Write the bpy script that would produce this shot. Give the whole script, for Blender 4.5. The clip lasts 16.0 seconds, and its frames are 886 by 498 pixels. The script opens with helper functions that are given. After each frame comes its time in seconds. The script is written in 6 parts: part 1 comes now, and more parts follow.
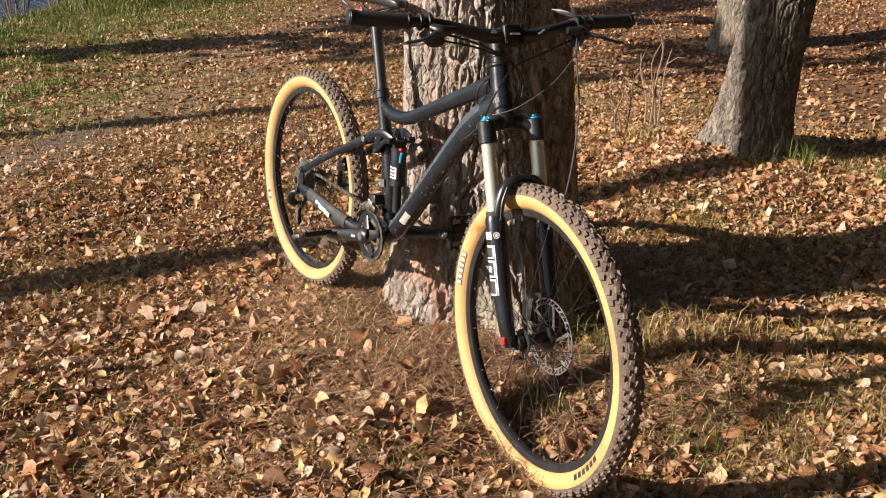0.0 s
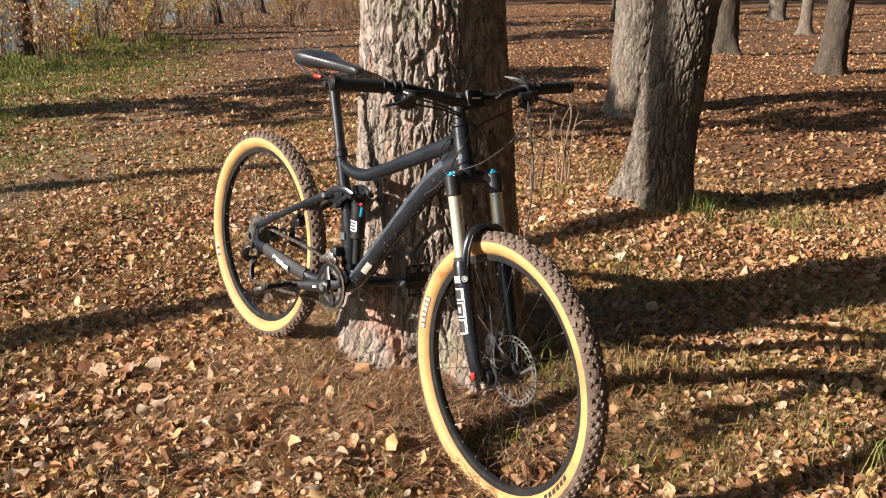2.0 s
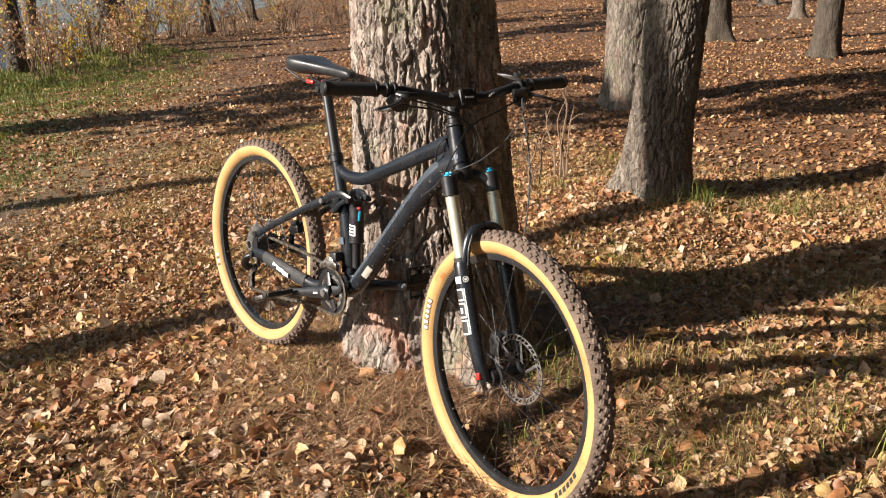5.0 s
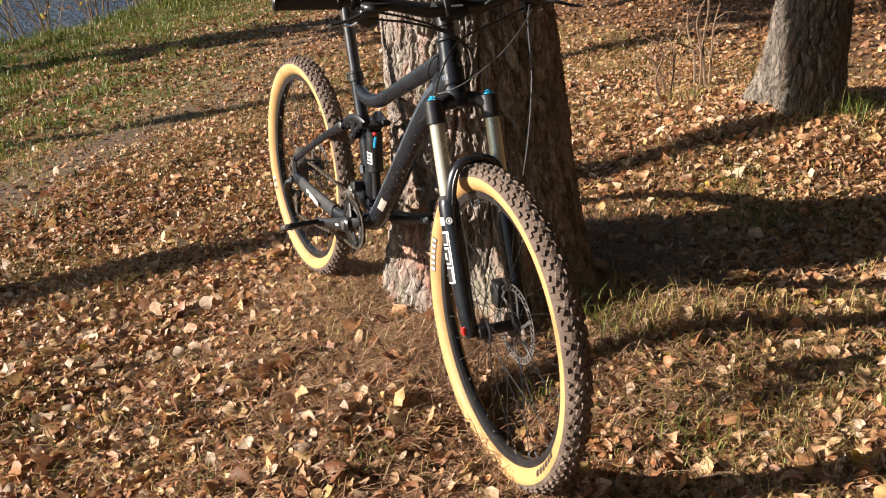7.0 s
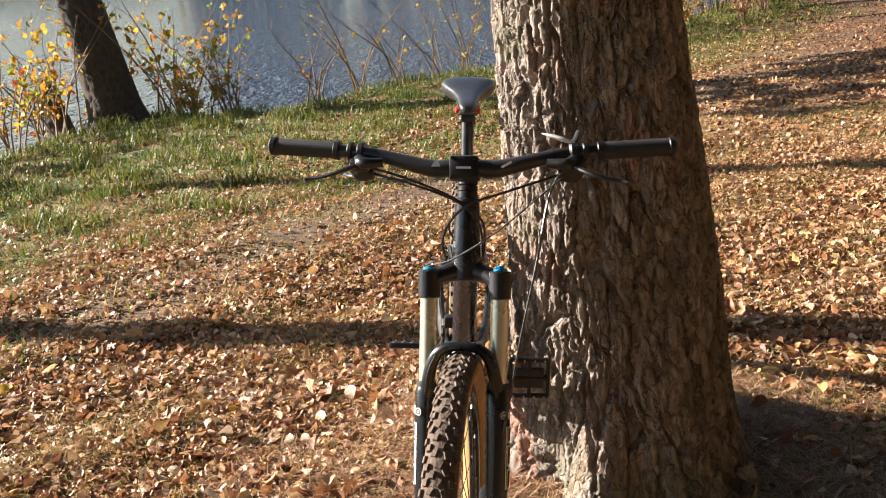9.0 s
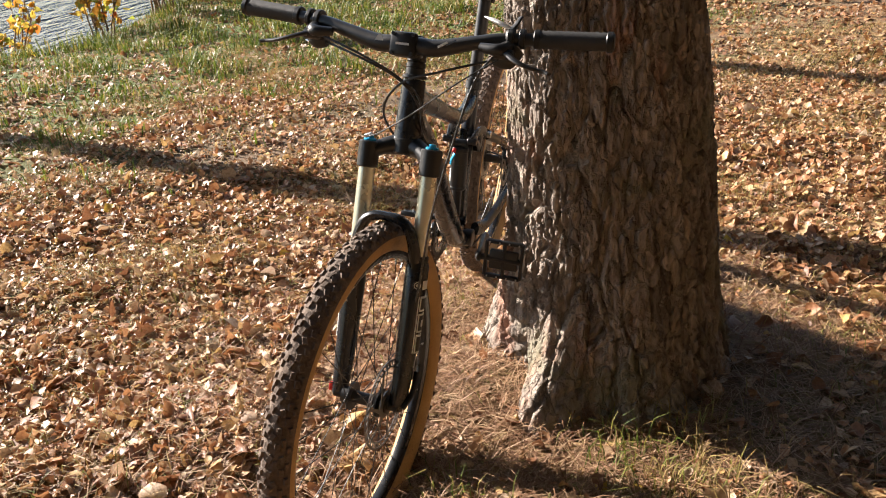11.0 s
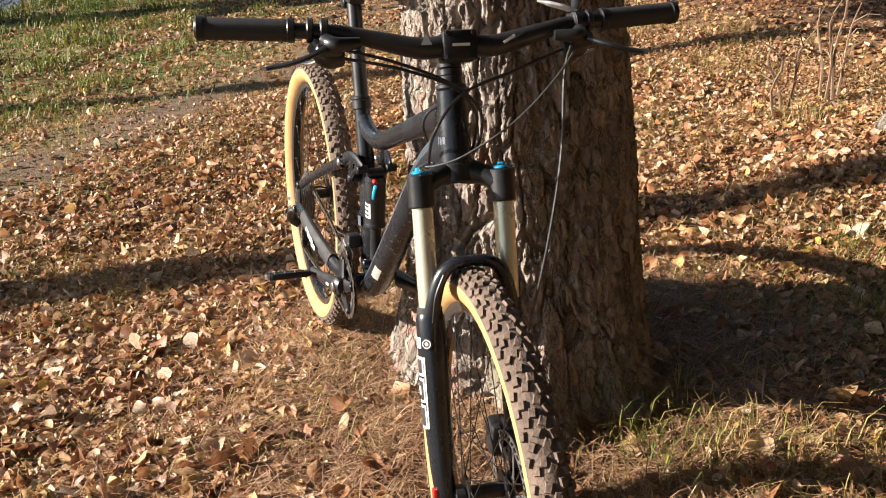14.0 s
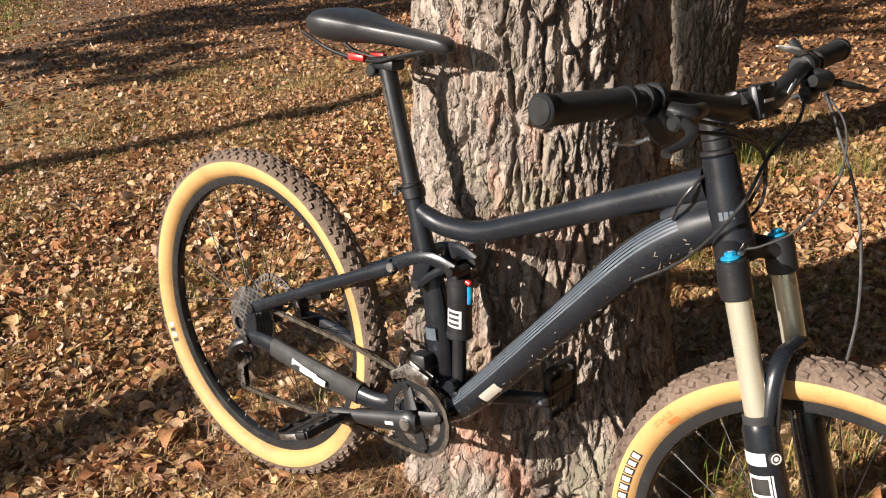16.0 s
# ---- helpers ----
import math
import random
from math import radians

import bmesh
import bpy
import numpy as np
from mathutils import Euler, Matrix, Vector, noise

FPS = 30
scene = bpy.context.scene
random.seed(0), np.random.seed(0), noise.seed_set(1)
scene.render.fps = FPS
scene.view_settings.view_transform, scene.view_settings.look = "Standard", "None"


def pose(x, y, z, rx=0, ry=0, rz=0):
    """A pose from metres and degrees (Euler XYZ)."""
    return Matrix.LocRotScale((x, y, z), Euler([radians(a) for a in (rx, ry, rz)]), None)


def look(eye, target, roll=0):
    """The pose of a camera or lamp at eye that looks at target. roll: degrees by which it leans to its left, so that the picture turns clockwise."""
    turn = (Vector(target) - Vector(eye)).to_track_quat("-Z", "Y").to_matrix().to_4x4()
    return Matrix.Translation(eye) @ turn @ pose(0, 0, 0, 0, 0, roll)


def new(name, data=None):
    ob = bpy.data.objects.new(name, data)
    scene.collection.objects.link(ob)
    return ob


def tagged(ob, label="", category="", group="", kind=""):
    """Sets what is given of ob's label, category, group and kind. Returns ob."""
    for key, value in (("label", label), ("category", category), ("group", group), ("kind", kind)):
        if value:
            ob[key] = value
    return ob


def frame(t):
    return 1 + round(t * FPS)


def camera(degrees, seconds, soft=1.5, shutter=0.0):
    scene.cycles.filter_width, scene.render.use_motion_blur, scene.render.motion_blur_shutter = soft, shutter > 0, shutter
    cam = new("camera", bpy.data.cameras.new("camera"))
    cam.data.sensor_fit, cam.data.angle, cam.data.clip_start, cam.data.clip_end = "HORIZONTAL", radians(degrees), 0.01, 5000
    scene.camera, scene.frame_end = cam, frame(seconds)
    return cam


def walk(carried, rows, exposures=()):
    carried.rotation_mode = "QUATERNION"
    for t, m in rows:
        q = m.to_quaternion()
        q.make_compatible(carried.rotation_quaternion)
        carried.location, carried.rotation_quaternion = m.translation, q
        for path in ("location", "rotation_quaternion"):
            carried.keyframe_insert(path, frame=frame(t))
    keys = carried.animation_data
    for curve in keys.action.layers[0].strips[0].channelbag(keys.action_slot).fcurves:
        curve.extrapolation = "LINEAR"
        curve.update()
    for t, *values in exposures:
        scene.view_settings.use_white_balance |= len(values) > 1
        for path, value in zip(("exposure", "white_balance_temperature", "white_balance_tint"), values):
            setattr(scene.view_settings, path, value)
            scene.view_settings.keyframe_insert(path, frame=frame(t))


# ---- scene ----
cam = camera(55.7, 16.0, soft=1.1)
PATH = [
    (0, (2.402, -1.154, 1.206), (0.871, -0.096, 0.476), -1.4),
    (0.5, (2.449, -1.177, 1.202), (0.873, -0.177, 0.484), -3.3),
    (1, (2.43, -1.311, 1.203), (0.898, -0.233, 0.501), -2.4),
    (1.5, (2.425, -1.376, 1.216), (0.984, -0.165, 0.541), -0.8),
    (2, (2.429, -1.399, 1.229), (1.015, -0.116, 0.634), -0.3),
    (2.5, (2.428, -1.398, 1.224), (0.994, -0.127, 0.65), -0.6),
    (3, (2.423, -1.395, 1.223), (0.984, -0.137, 0.633), -0.7),
    (3.2, (2.42, -1.397, 1.219), (0.989, -0.135, 0.62), -0.5),
    (5.3, (2.425, -1.379, 1.23), (1.003, -0.109, 0.627), -3.4),
    (5.5, (2.427, -1.36, 1.219), (0.988, -0.125, 0.585), -4.1),
    (6, (2.472, -1.209, 1.189), (0.936, -0.139, 0.487), -6.9),
    (6.5, (2.553, -1.004, 1.201), (0.917, -0.112, 0.476), -9.1),
    (7, (2.494, -0.845, 1.18), (0.856, 0.005, 0.409), -6.8),
    (7.5, (2.443, -0.61, 1.211), (0.726, 0.134, 0.505), -6.9),
    (8, (2.514, -0.361, 1.229), (0.677, 0.134, 0.614), -8.5),
    (8.5, (2.511, -0.123, 1.254), (0.622, 0.082, 0.63), -7.5),
    (9, (2.393, 0.052, 1.272), (0.483, -0.011, 0.681), -6.2),
    (9.5, (2.412, 0.335, 1.255), (0.553, 0.006, 0.594), -6.1),
    (10, (2.381, 0.494, 1.256), (0.607, -0.02, 0.488), -5.9),
    (10.2, (2.375, 0.523, 1.262), (0.63, -0.024, 0.451), -4.9),
    (12.3, (2.463, 0.283, 1.243), (0.692, -0.032, 0.367), -2.5),
    (12.5, (2.442, 0.213, 1.239), (0.687, -0.037, 0.313), -2.2),
    (13, (2.266, 0.035, 1.189), (0.505, 0.034, 0.24), -4.6),
    (13.5, (2.152, -0.16, 1.206), (0.392, 0.156, 0.31), -4.5),
    (14, (2.075, -0.404, 1.212), (0.368, 0.213, 0.372), -4.6),
    (14.5, (1.83, -0.551, 1.184), (0.183, 0.223, 0.354), -6.9),
    (15, (1.638, -0.703, 1.202), (0.136, 0.336, 0.388), -6.2),
    (15.5, (1.45, -0.886, 1.21), (0.159, 0.42, 0.417), -4.8),
    (16, (1.259, -0.979, 1.227), (0.109, 0.455, 0.439), -3.3),
]
EXPOSURES = [(0, 1.31), (7.0, 1.36), (8.5, 1.92), (10.0, 1.97), (12.5, 1.92), (13.5, 1.79), (14.5, 1.56), (15.3, 1.34), (16, 1.21)]
walk(cam, [(t, look(eye, target, roll)) for t, eye, target, roll in PATH], EXPOSURES)

# ---- world, sun, exposure ----
SUN_EL, SUN_AZ = 25.0, 70.0          # height of the sun; heading of the shadows, degrees from +x


def make_world():
    w = bpy.data.worlds.new("sky")
    w.use_nodes = True
    nt = w.node_tree
    bg = nt.nodes["Background"]
    sky = nt.nodes.new("ShaderNodeTexSky")
    sky.sky_type, sky.sun_disc = "NISHITA", False
    sky.sun_elevation = radians(SUN_EL)
    to_sun = Vector((-math.cos(radians(SUN_AZ)), -math.sin(radians(SUN_AZ)), 0))
    sky.sun_rotation = math.atan2(to_sun.x, to_sun.y)
    sky.air_density, sky.dust_density, sky.ozone_density = 1.0, 1.0, 1.0
    bg.inputs["Strength"].default_value = 0.05
    nt.links.new(sky.outputs[0], bg.inputs[0])
    scene.world = w


make_world()
_d = Vector((math.cos(radians(SUN_AZ)) * math.cos(radians(SUN_EL)), math.sin(radians(SUN_AZ)) * math.cos(radians(SUN_EL)), -math.sin(radians(SUN_EL))))
sun_data = bpy.data.lights.new("sun", "SUN")
sun_data.energy, sun_data.angle, sun_data.color = 5.0, radians(0.5), (1.0, 0.905, 0.825)
sun = new("sun", sun_data)
sun.matrix_world = look((0, 0, 30), tuple(Vector((0, 0, 30)) + _d))

# ---- materials ----


def ramp(nt, stops):
    r = nt.nodes.new("ShaderNodeValToRGB")
    e = r.color_ramp.elements
    e[0].position, e[0].color = stops[0][0], (*stops[0][1], 1)
    e[1].position, e[1].color = stops[-1][0], (*stops[-1][1], 1)
    for p, c in stops[1:-1]:
        q = e.new(p)
        q.color = (*c, 1)
    return r


def noise_node(nt, scale, detail=4.0, rough=0.6, vec=None):
    n = nt.nodes.new("ShaderNodeTexNoise")
    n.inputs["Scale"].default_value, n.inputs["Detail"].default_value, n.inputs["Roughness"].default_value = scale, detail, rough
    if vec:
        nt.links.new(vec, n.inputs["Vector"])
    return n


def mixc(nt, fac, a, b, blend="MIX"):
    m = nt.nodes.new("ShaderNodeMix")
    m.data_type, m.blend_type = "RGBA", blend
    for sock, v in ((m.inputs[0], fac), (m.inputs[6], a), (m.inputs[7], b)):
        if isinstance(v, (int, float)):
            sock.default_value = v
        elif isinstance(v, tuple):
            sock.default_value = (*v, 1)
        else:
            nt.links.new(v, sock)
    return m.outputs[2]


def remap(nt, v, a, b, c=0.0, d=1.0):
    m = nt.nodes.new("ShaderNodeMapRange")
    nt.links.new(v, m.inputs[0])
    for i, x in enumerate((a, b, c, d)):
        m.inputs[i + 1].default_value = x
    return m.outputs[0]


def bump(nt, height, strength, dist):
    b = nt.nodes.new("ShaderNodeBump")
    b.inputs["Strength"].default_value, b.inputs["Distance"].default_value = strength, dist
    nt.links.new(height, b.inputs["Height"])
    return b.outputs[0]


def mat(name, colors, rough=0.6, metal=0.0, scale=20.0, fine=200.0, bump_d=0.0006, bump_s=0.4, coat=0.0, spec=0.5, rough_var=0.12):
    """A surface with two scales of variation between two or three colours."""
    m = bpy.data.materials.new(name)
    m.use_nodes = True
    nt = m.node_tree
    b = nt.nodes["Principled BSDF"]
    tc = nt.nodes.new("ShaderNodeTexCoord")
    big, small = noise_node(nt, scale, 5, 0.65, tc.outputs["Object"]), noise_node(nt, fine, 3, 0.6, tc.outputs["Object"])
    k = len(colors)
    r = ramp(nt, [(0.3 + 0.4 * i / max(1, k - 1), c) for i, c in enumerate(colors)] if k > 1 else [(0, colors[0]), (1, colors[0])])
    mx = nt.nodes.new("ShaderNodeMix")
    mx.inputs[0].default_value = 0.35
    nt.links.new(big.outputs[0], mx.inputs[2])
    nt.links.new(small.outputs[0], mx.inputs[3])
    nt.links.new(mx.outputs[0], r.inputs[0])
    nt.links.new(r.outputs[0], b.inputs["Base Color"])
    nt.links.new(remap(nt, big.outputs[0], 0.3, 0.7, max(0.02, rough - rough_var), min(1, rough + rough_var)), b.inputs["Roughness"])
    b.inputs["Metallic"].default_value, b.inputs["Coat Weight"].default_value = metal, coat
    b.inputs["Specular IOR Level"].default_value = spec
    if bump_d:
        nt.links.new(bump(nt, small.outputs[0], bump_s, bump_d), b.inputs["Normal"])
    return m


M = {}
M["frame"] = mat("matte_black_paint", [(0.0075, 0.009, 0.0115), (0.013, 0.015, 0.019)], 0.27, 0, 12, 300, 0.0001, 0.2, rough_var=0.07)
M["frame_grey"] = mat("grey_decal", [(0.06, 0.075, 0.092), (0.085, 0.1, 0.12)], 0.4, 0, 30, 300, 0.0001)
M["black_gloss"] = mat("black_anodised", [(0.009, 0.009, 0.01), (0.017, 0.017, 0.018)], 0.38, 0.0, 15, 250, 0.0001)
M["black_alloy"] = mat("black_alloy", [(0.02, 0.02, 0.021), (0.035, 0.035, 0.036)], 0.4, 0.6, 20, 250, 0.0002)
M["plastic"] = mat("black_plastic", [(0.008, 0.008, 0.0085), (0.015, 0.015, 0.015)], 0.42, 0, 30, 300, 0.0003)
M["rubber"] = mat("grip_rubber", [(0.012, 0.012, 0.0125), (0.024, 0.023, 0.022)], 0.7, 0, 40, 600, 0.0006, 0.6)
M["saddle"] = mat("saddle_cover", [(0.014, 0.014, 0.015), (0.022, 0.022, 0.023)], 0.42, 0, 20, 900, 0.0002, 0.4)
M["tread"] = mat("muddy_tread", [(0.0425, 0.0323, 0.0255), (0.0978, 0.0723, 0.0561), (0.162, 0.128, 0.1)], 0.92, 0, 16, 220, 0.0012, 0.7)
M["tread_mud"] = mat("mud_between_knobs", [(0.055, 0.037, 0.027), (0.115, 0.08, 0.058), (0.19, 0.142, 0.108)], 0.95, 0, 24, 190, 0.0025, 0.9)
M["skin"] = mat("tan_sidewall", [(0.2, 0.115, 0.045), (0.43, 0.25, 0.088), (0.48, 0.295, 0.118)], 0.68, 0, 9, 260, 0.0003)
M["rim"] = mat("black_rim", [(0.014, 0.014, 0.015), (0.03, 0.03, 0.03)], 0.22, 0.1, 12, 250, 0.0001)
M["spoke"] = mat("dark_spoke", [(0.05, 0.05, 0.05), (0.09, 0.09, 0.09)], 0.3, 0.9, 40, 100, 0)
M["silver"] = mat("silver_metal", [(0.5, 0.5, 0.5), (0.7, 0.69, 0.67)], 0.28, 1.0, 60, 400, 0.0001)
M["steel"] = mat("brushed_steel", [(0.33, 0.32, 0.31), (0.5, 0.49, 0.47)], 0.35, 1.0, 60, 500, 0.0002)
M["disc"] = mat("disc_steel", [(0.21, 0.206, 0.199), (0.294, 0.287, 0.28)], 0.42, 0.8, 60, 500, 0.0002)
M["chain"] = mat("dusty_chain", [(0.06, 0.05, 0.038), (0.17, 0.145, 0.115)], 0.5, 0.8, 60, 300, 0.0003)
M["stanchion"] = mat("bronze_anodised", [(0.6, 0.57, 0.43), (0.66, 0.63, 0.5)], 0.28, 0.62, 6, 200, 0.0, coat=0.2, rough_var=0.04)
M["blue"] = mat("blue_anodised", [(0.02, 0.3, 0.55), (0.03, 0.4, 0.65)], 0.3, 0.5, 60, 200, 0.0)
M["red"] = mat("red_anodised", [(0.5, 0.02, 0.02), (0.62, 0.04, 0.03)], 0.35, 0.3, 60, 200, 0.0)
M["white"] = mat("white_print", [(0.612, 0.612, 0.594), (0.72, 0.72, 0.702)], 0.5, 0, 60, 300, 0.0)
M["ink"] = mat("black_print", [(0.015, 0.014, 0.013), (0.03, 0.028, 0.025)], 0.55, 0, 60, 300, 0.0)
M["orange_ink"] = mat("brown_print", [(0.42, 0.13, 0.03), (0.5, 0.17, 0.05)], 0.55, 0, 60, 300, 0.0)
M["scuff"] = mat("scratched_film", [(0.3, 0.27, 0.22), (0.5, 0.46, 0.4)], 0.5, 0, 60, 300, 0.0003)
M["cable"] = mat("cable_housing", [(0.014, 0.014, 0.014), (0.025, 0.025, 0.025)], 0.35, 0, 60, 300, 0.0)
M["hose"] = mat("grey_cable_housing", [(0.045, 0.045, 0.045), (0.07, 0.07, 0.069)], 0.28, 0, 60, 300, 0.0)
M["raw_alloy"] = mat("raw_alloy", [(0.55, 0.54, 0.52), (0.78, 0.77, 0.74)], 0.5, 0.35, 60, 300, 0.0002)
M["mud"] = mat("dried_mud", [(0.11, 0.09, 0.068), (0.21, 0.175, 0.14)], 0.95, 0, 60, 400, 0.0008)


def bark_mat(name, cols, red, lichen, sx=1.0):
    m = bpy.data.materials.new(name)
    m.use_nodes = True
    nt = m.node_tree
    b = nt.nodes["Principled BSDF"]
    tc = nt.nodes.new("ShaderNodeTexCoord")
    mp = nt.nodes.new("ShaderNodeMapping")
    mp.inputs["Scale"].default_value = (1, 1, 0.35)
    nt.links.new(tc.outputs["Object"], mp.inputs[0])
    n1, n2, n3 = noise_node(nt, 14 * sx, 6, 0.7, mp.outputs[0]), noise_node(nt, 60 * sx, 5, 0.7, mp.outputs[0]), noise_node(nt, 260 * sx, 3, 0.6, tc.outputs["Object"])
    n4, n5 = noise_node(nt, 9 * sx, 3, 0.5, mp.outputs[0]), noise_node(nt, 5 * sx, 4, 0.6, tc.outputs["Object"])
    r = ramp(nt, [(0.3, cols[0]), (0.5, cols[1]), (0.68, cols[2])])
    wv = mixc(nt, 0.035, tc.outputs["Object"], noise_node(nt, 30, 4, 0.65, tc.outputs["Object"]).outputs[1], "ADD")
    mp2 = nt.nodes.new("ShaderNodeMapping")
    mp2.inputs["Scale"].default_value = (38 * sx, 38 * sx, 13 * sx)
    nt.links.new(wv, mp2.inputs[0])
    flake, edge = nt.nodes.new("ShaderNodeTexVoronoi"), nt.nodes.new("ShaderNodeTexVoronoi")
    edge.feature = "DISTANCE_TO_EDGE"
    for q in (flake, edge):
        q.inputs["Scale"].default_value = 1.0
        nt.links.new(mp2.outputs[0], q.inputs["Vector"])
    fc = nt.nodes.new("ShaderNodeSeparateColor")
    nt.links.new(flake.outputs["Color"], fc.inputs[0])
    mx = nt.nodes.new("ShaderNodeMix")
    mx.inputs[0].default_value = 0.55
    nt.links.new(n1.outputs[0], mx.inputs[2])
    nt.links.new(n2.outputs[0], mx.inputs[3])
    nt.links.new(mx.outputs[0], r.inputs[0])
    c = mixc(nt, remap(nt, fc.outputs[0], 0.0, 1.0, 0.0, 0.5), r.outputs[0], cols[2])
    c = mixc(nt, remap(nt, fc.outputs[1], 0.55, 1.0, 0.0, 0.6), c, cols[0])
    c = mixc(nt, remap(nt, n4.outputs[0], 0.57, 0.7, 0, 0.5), c, red)
    c = mixc(nt, remap(nt, n5.outputs[0], 0.56, 0.66, 0, 0.55), c, lichen)
    nt.links.new(c, b.inputs["Base Color"])
    b.inputs["Roughness"].default_value = 0.9
    b.inputs["Specular IOR Level"].default_value = 0.2
    ad = nt.nodes.new("ShaderNodeMath")
    ad.operation = "MULTIPLY_ADD"
    ad.inputs[1].default_value = 0.3
    nt.links.new(n3.outputs[0], ad.inputs[0])
    nt.links.new(n2.outputs[0], ad.inputs[2])
    ad2 = nt.nodes.new("ShaderNodeMath")
    ad2.operation = "MULTIPLY_ADD"
    ad2.inputs[1].default_value = 0.9
    nt.links.new(remap(nt, edge.outputs["Distance"], 0.0, 0.12), ad2.inputs[0])
    nt.links.new(ad.outputs[0], ad2.inputs[2])
    ad3 = nt.nodes.new("ShaderNodeMath")
    ad3.operation = "MULTIPLY_ADD"
    ad3.inputs[1].default_value = 0.5
    nt.links.new(fc.outputs[2], ad3.inputs[0])
    nt.links.new(ad2.outputs[0], ad3.inputs[2])
    nt.links.new(bump(nt, ad3.outputs[0], 0.9, 0.009), b.inputs["Normal"])
    return m


M["bark"] = bark_mat("pine_bark", [(0.07, 0.054, 0.043), (0.25, 0.203, 0.166), (0.45, 0.385, 0.325)], (0.43, 0.2, 0.125), (0.2, 0.195, 0.125))
M["bark_grey"] = bark_mat("grey_bark", [(0.0428, 0.0342, 0.0271), (0.143, 0.118, 0.0922), (0.271, 0.232, 0.189)], (0.193, 0.106, 0.0677), (0.135, 0.135, 0.078))
M["bark_dark"] = bark_mat("dark_bark", [(0.0375, 0.03, 0.0225), (0.075, 0.06, 0.045), (0.128, 0.105, 0.0825)], (0.09, 0.06, 0.0375), (0.075, 0.075, 0.045))
M["twig"] = mat("twig_bark", [(0.12, 0.075, 0.045), (0.24, 0.16, 0.1)], 0.8, 0, 10, 150, 0.0005)


def island_mat(name, stops, rough=0.6, trans=0.3, vein=0.35):
    """Leaves: one colour out of the ramp for each, with a blotched surface and some light shining through."""
    m = bpy.data.materials.new(name)
    m.use_nodes = True
    nt = m.node_tree
    b, out = nt.nodes["Principled BSDF"], nt.nodes["Material Output"]
    g = nt.nodes.new("ShaderNodeNewGeometry")
    tc = nt.nodes.new("ShaderNodeTexCoord")
    r = ramp(nt, stops)
    r.color_ramp.interpolation = "LINEAR"
    nt.links.new(g.outputs["Random Per Island"], r.inputs[0])
    n = noise_node(nt, 120, 4, 0.7, tc.outputs["Object"])
    dk = mixc(nt, 1.0, r.outputs[0], (0.62, 0.5, 0.42), "MULTIPLY")
    c = mixc(nt, remap(nt, n.outputs[0], 0.42, 0.62, 0, vein * 2), r.outputs[0], dk)
    nt.links.new(c, b.inputs["Base Color"])
    b.inputs["Roughness"].default_value = rough
    b.inputs["Specular IOR Level"].default_value = 0.35
    nt.links.new(bump(nt, n.outputs[0], 0.5, 0.002), b.inputs["Normal"])
    t = nt.nodes.new("ShaderNodeBsdfTranslucent")
    nt.links.new(c, t.inputs[0])
    mx = nt.nodes.new("ShaderNodeMixShader")
    mx.inputs[0].default_value = trans
    nt.links.new(b.outputs[0], mx.inputs[1])
    nt.links.new(t.outputs[0], mx.inputs[2])
    nt.links.new(mx.outputs[0], out.inputs[0])
    return m


M["litter"] = island_mat("fallen_leaf_litter", [(0.0, (0.162, 0.0759, 0.0402)), (0.14, (0.292, 0.136, 0.0659)), (0.3, (0.422, 0.2, 0.0878)), (0.48, (0.487, 0.279, 0.139)), (0.66, (0.535, 0.367, 0.22)), (0.8, (0.567, 0.375, 0.139)), (0.9, (0.502, 0.367, 0.264)), (1.0, (0.617, 0.495, 0.352))], 0.5, 0.24)
M["wood_litter"] = island_mat("brown_wood_litter", [(0.0, (0.11, 0.05, 0.026)), (0.35, (0.25, 0.12, 0.055)), (0.65, (0.4, 0.21, 0.095)), (0.88, (0.5, 0.3, 0.13)), (1.0, (0.56, 0.42, 0.26))], 0.5, 0.2)
M["yellow_leaf"] = island_mat("yellow_leaf", [(0.0, (0.58, 0.32, 0.03)), (0.5, (0.62, 0.42, 0.06)), (1.0, (0.6, 0.47, 0.14))], 0.5, 0.3)
M["needles"] = island_mat("pine_needles", [(0.0, (0.16, 0.08, 0.045)), (0.6, (0.35, 0.205, 0.115)), (1.0, (0.5, 0.36, 0.22))], 0.6, 0.1)
M["grass"] = island_mat("grass_blades", [(0.0, (0.0576, 0.104, 0.0102)), (0.55, (0.134, 0.182, 0.0256)), (0.82, (0.259, 0.259, 0.048)), (1.0, (0.384, 0.294, 0.096))], 0.55, 0.3)
M["dry_grass"] = island_mat("dry_grass", [(0.0, (0.23, 0.154, 0.056)), (0.55, (0.48, 0.355, 0.144)), (0.8, (0.288, 0.278, 0.072)), (1.0, (0.134, 0.192, 0.036))], 0.6, 0.25)
M["shrub_leaf"] = island_mat("autumn_shrub_leaves", [(0.0, (0.5, 0.1, 0.04)), (0.12, (0.52, 0.22, 0.04)), (0.35, (0.58, 0.36, 0.05)), (0.7, (0.62, 0.47, 0.09)), (0.86, (0.42, 0.43, 0.08)), (1.0, (0.2, 0.32, 0.05))], 0.55, 0.4)
M["far_leaf"] = island_mat("far_autumn_leaves", [(0.0, (0.07, 0.075, 0.03)), (0.5, (0.2, 0.15, 0.075)), (1.0, (0.36, 0.25, 0.11))], 0.7, 0.3)
M["crown_leaf"] = island_mat("crown_leaves", [(0.0, (0.03, 0.06, 0.015)), (0.6, (0.06, 0.1, 0.025)), (1.0, (0.35, 0.24, 0.05))], 0.6, 0.3)


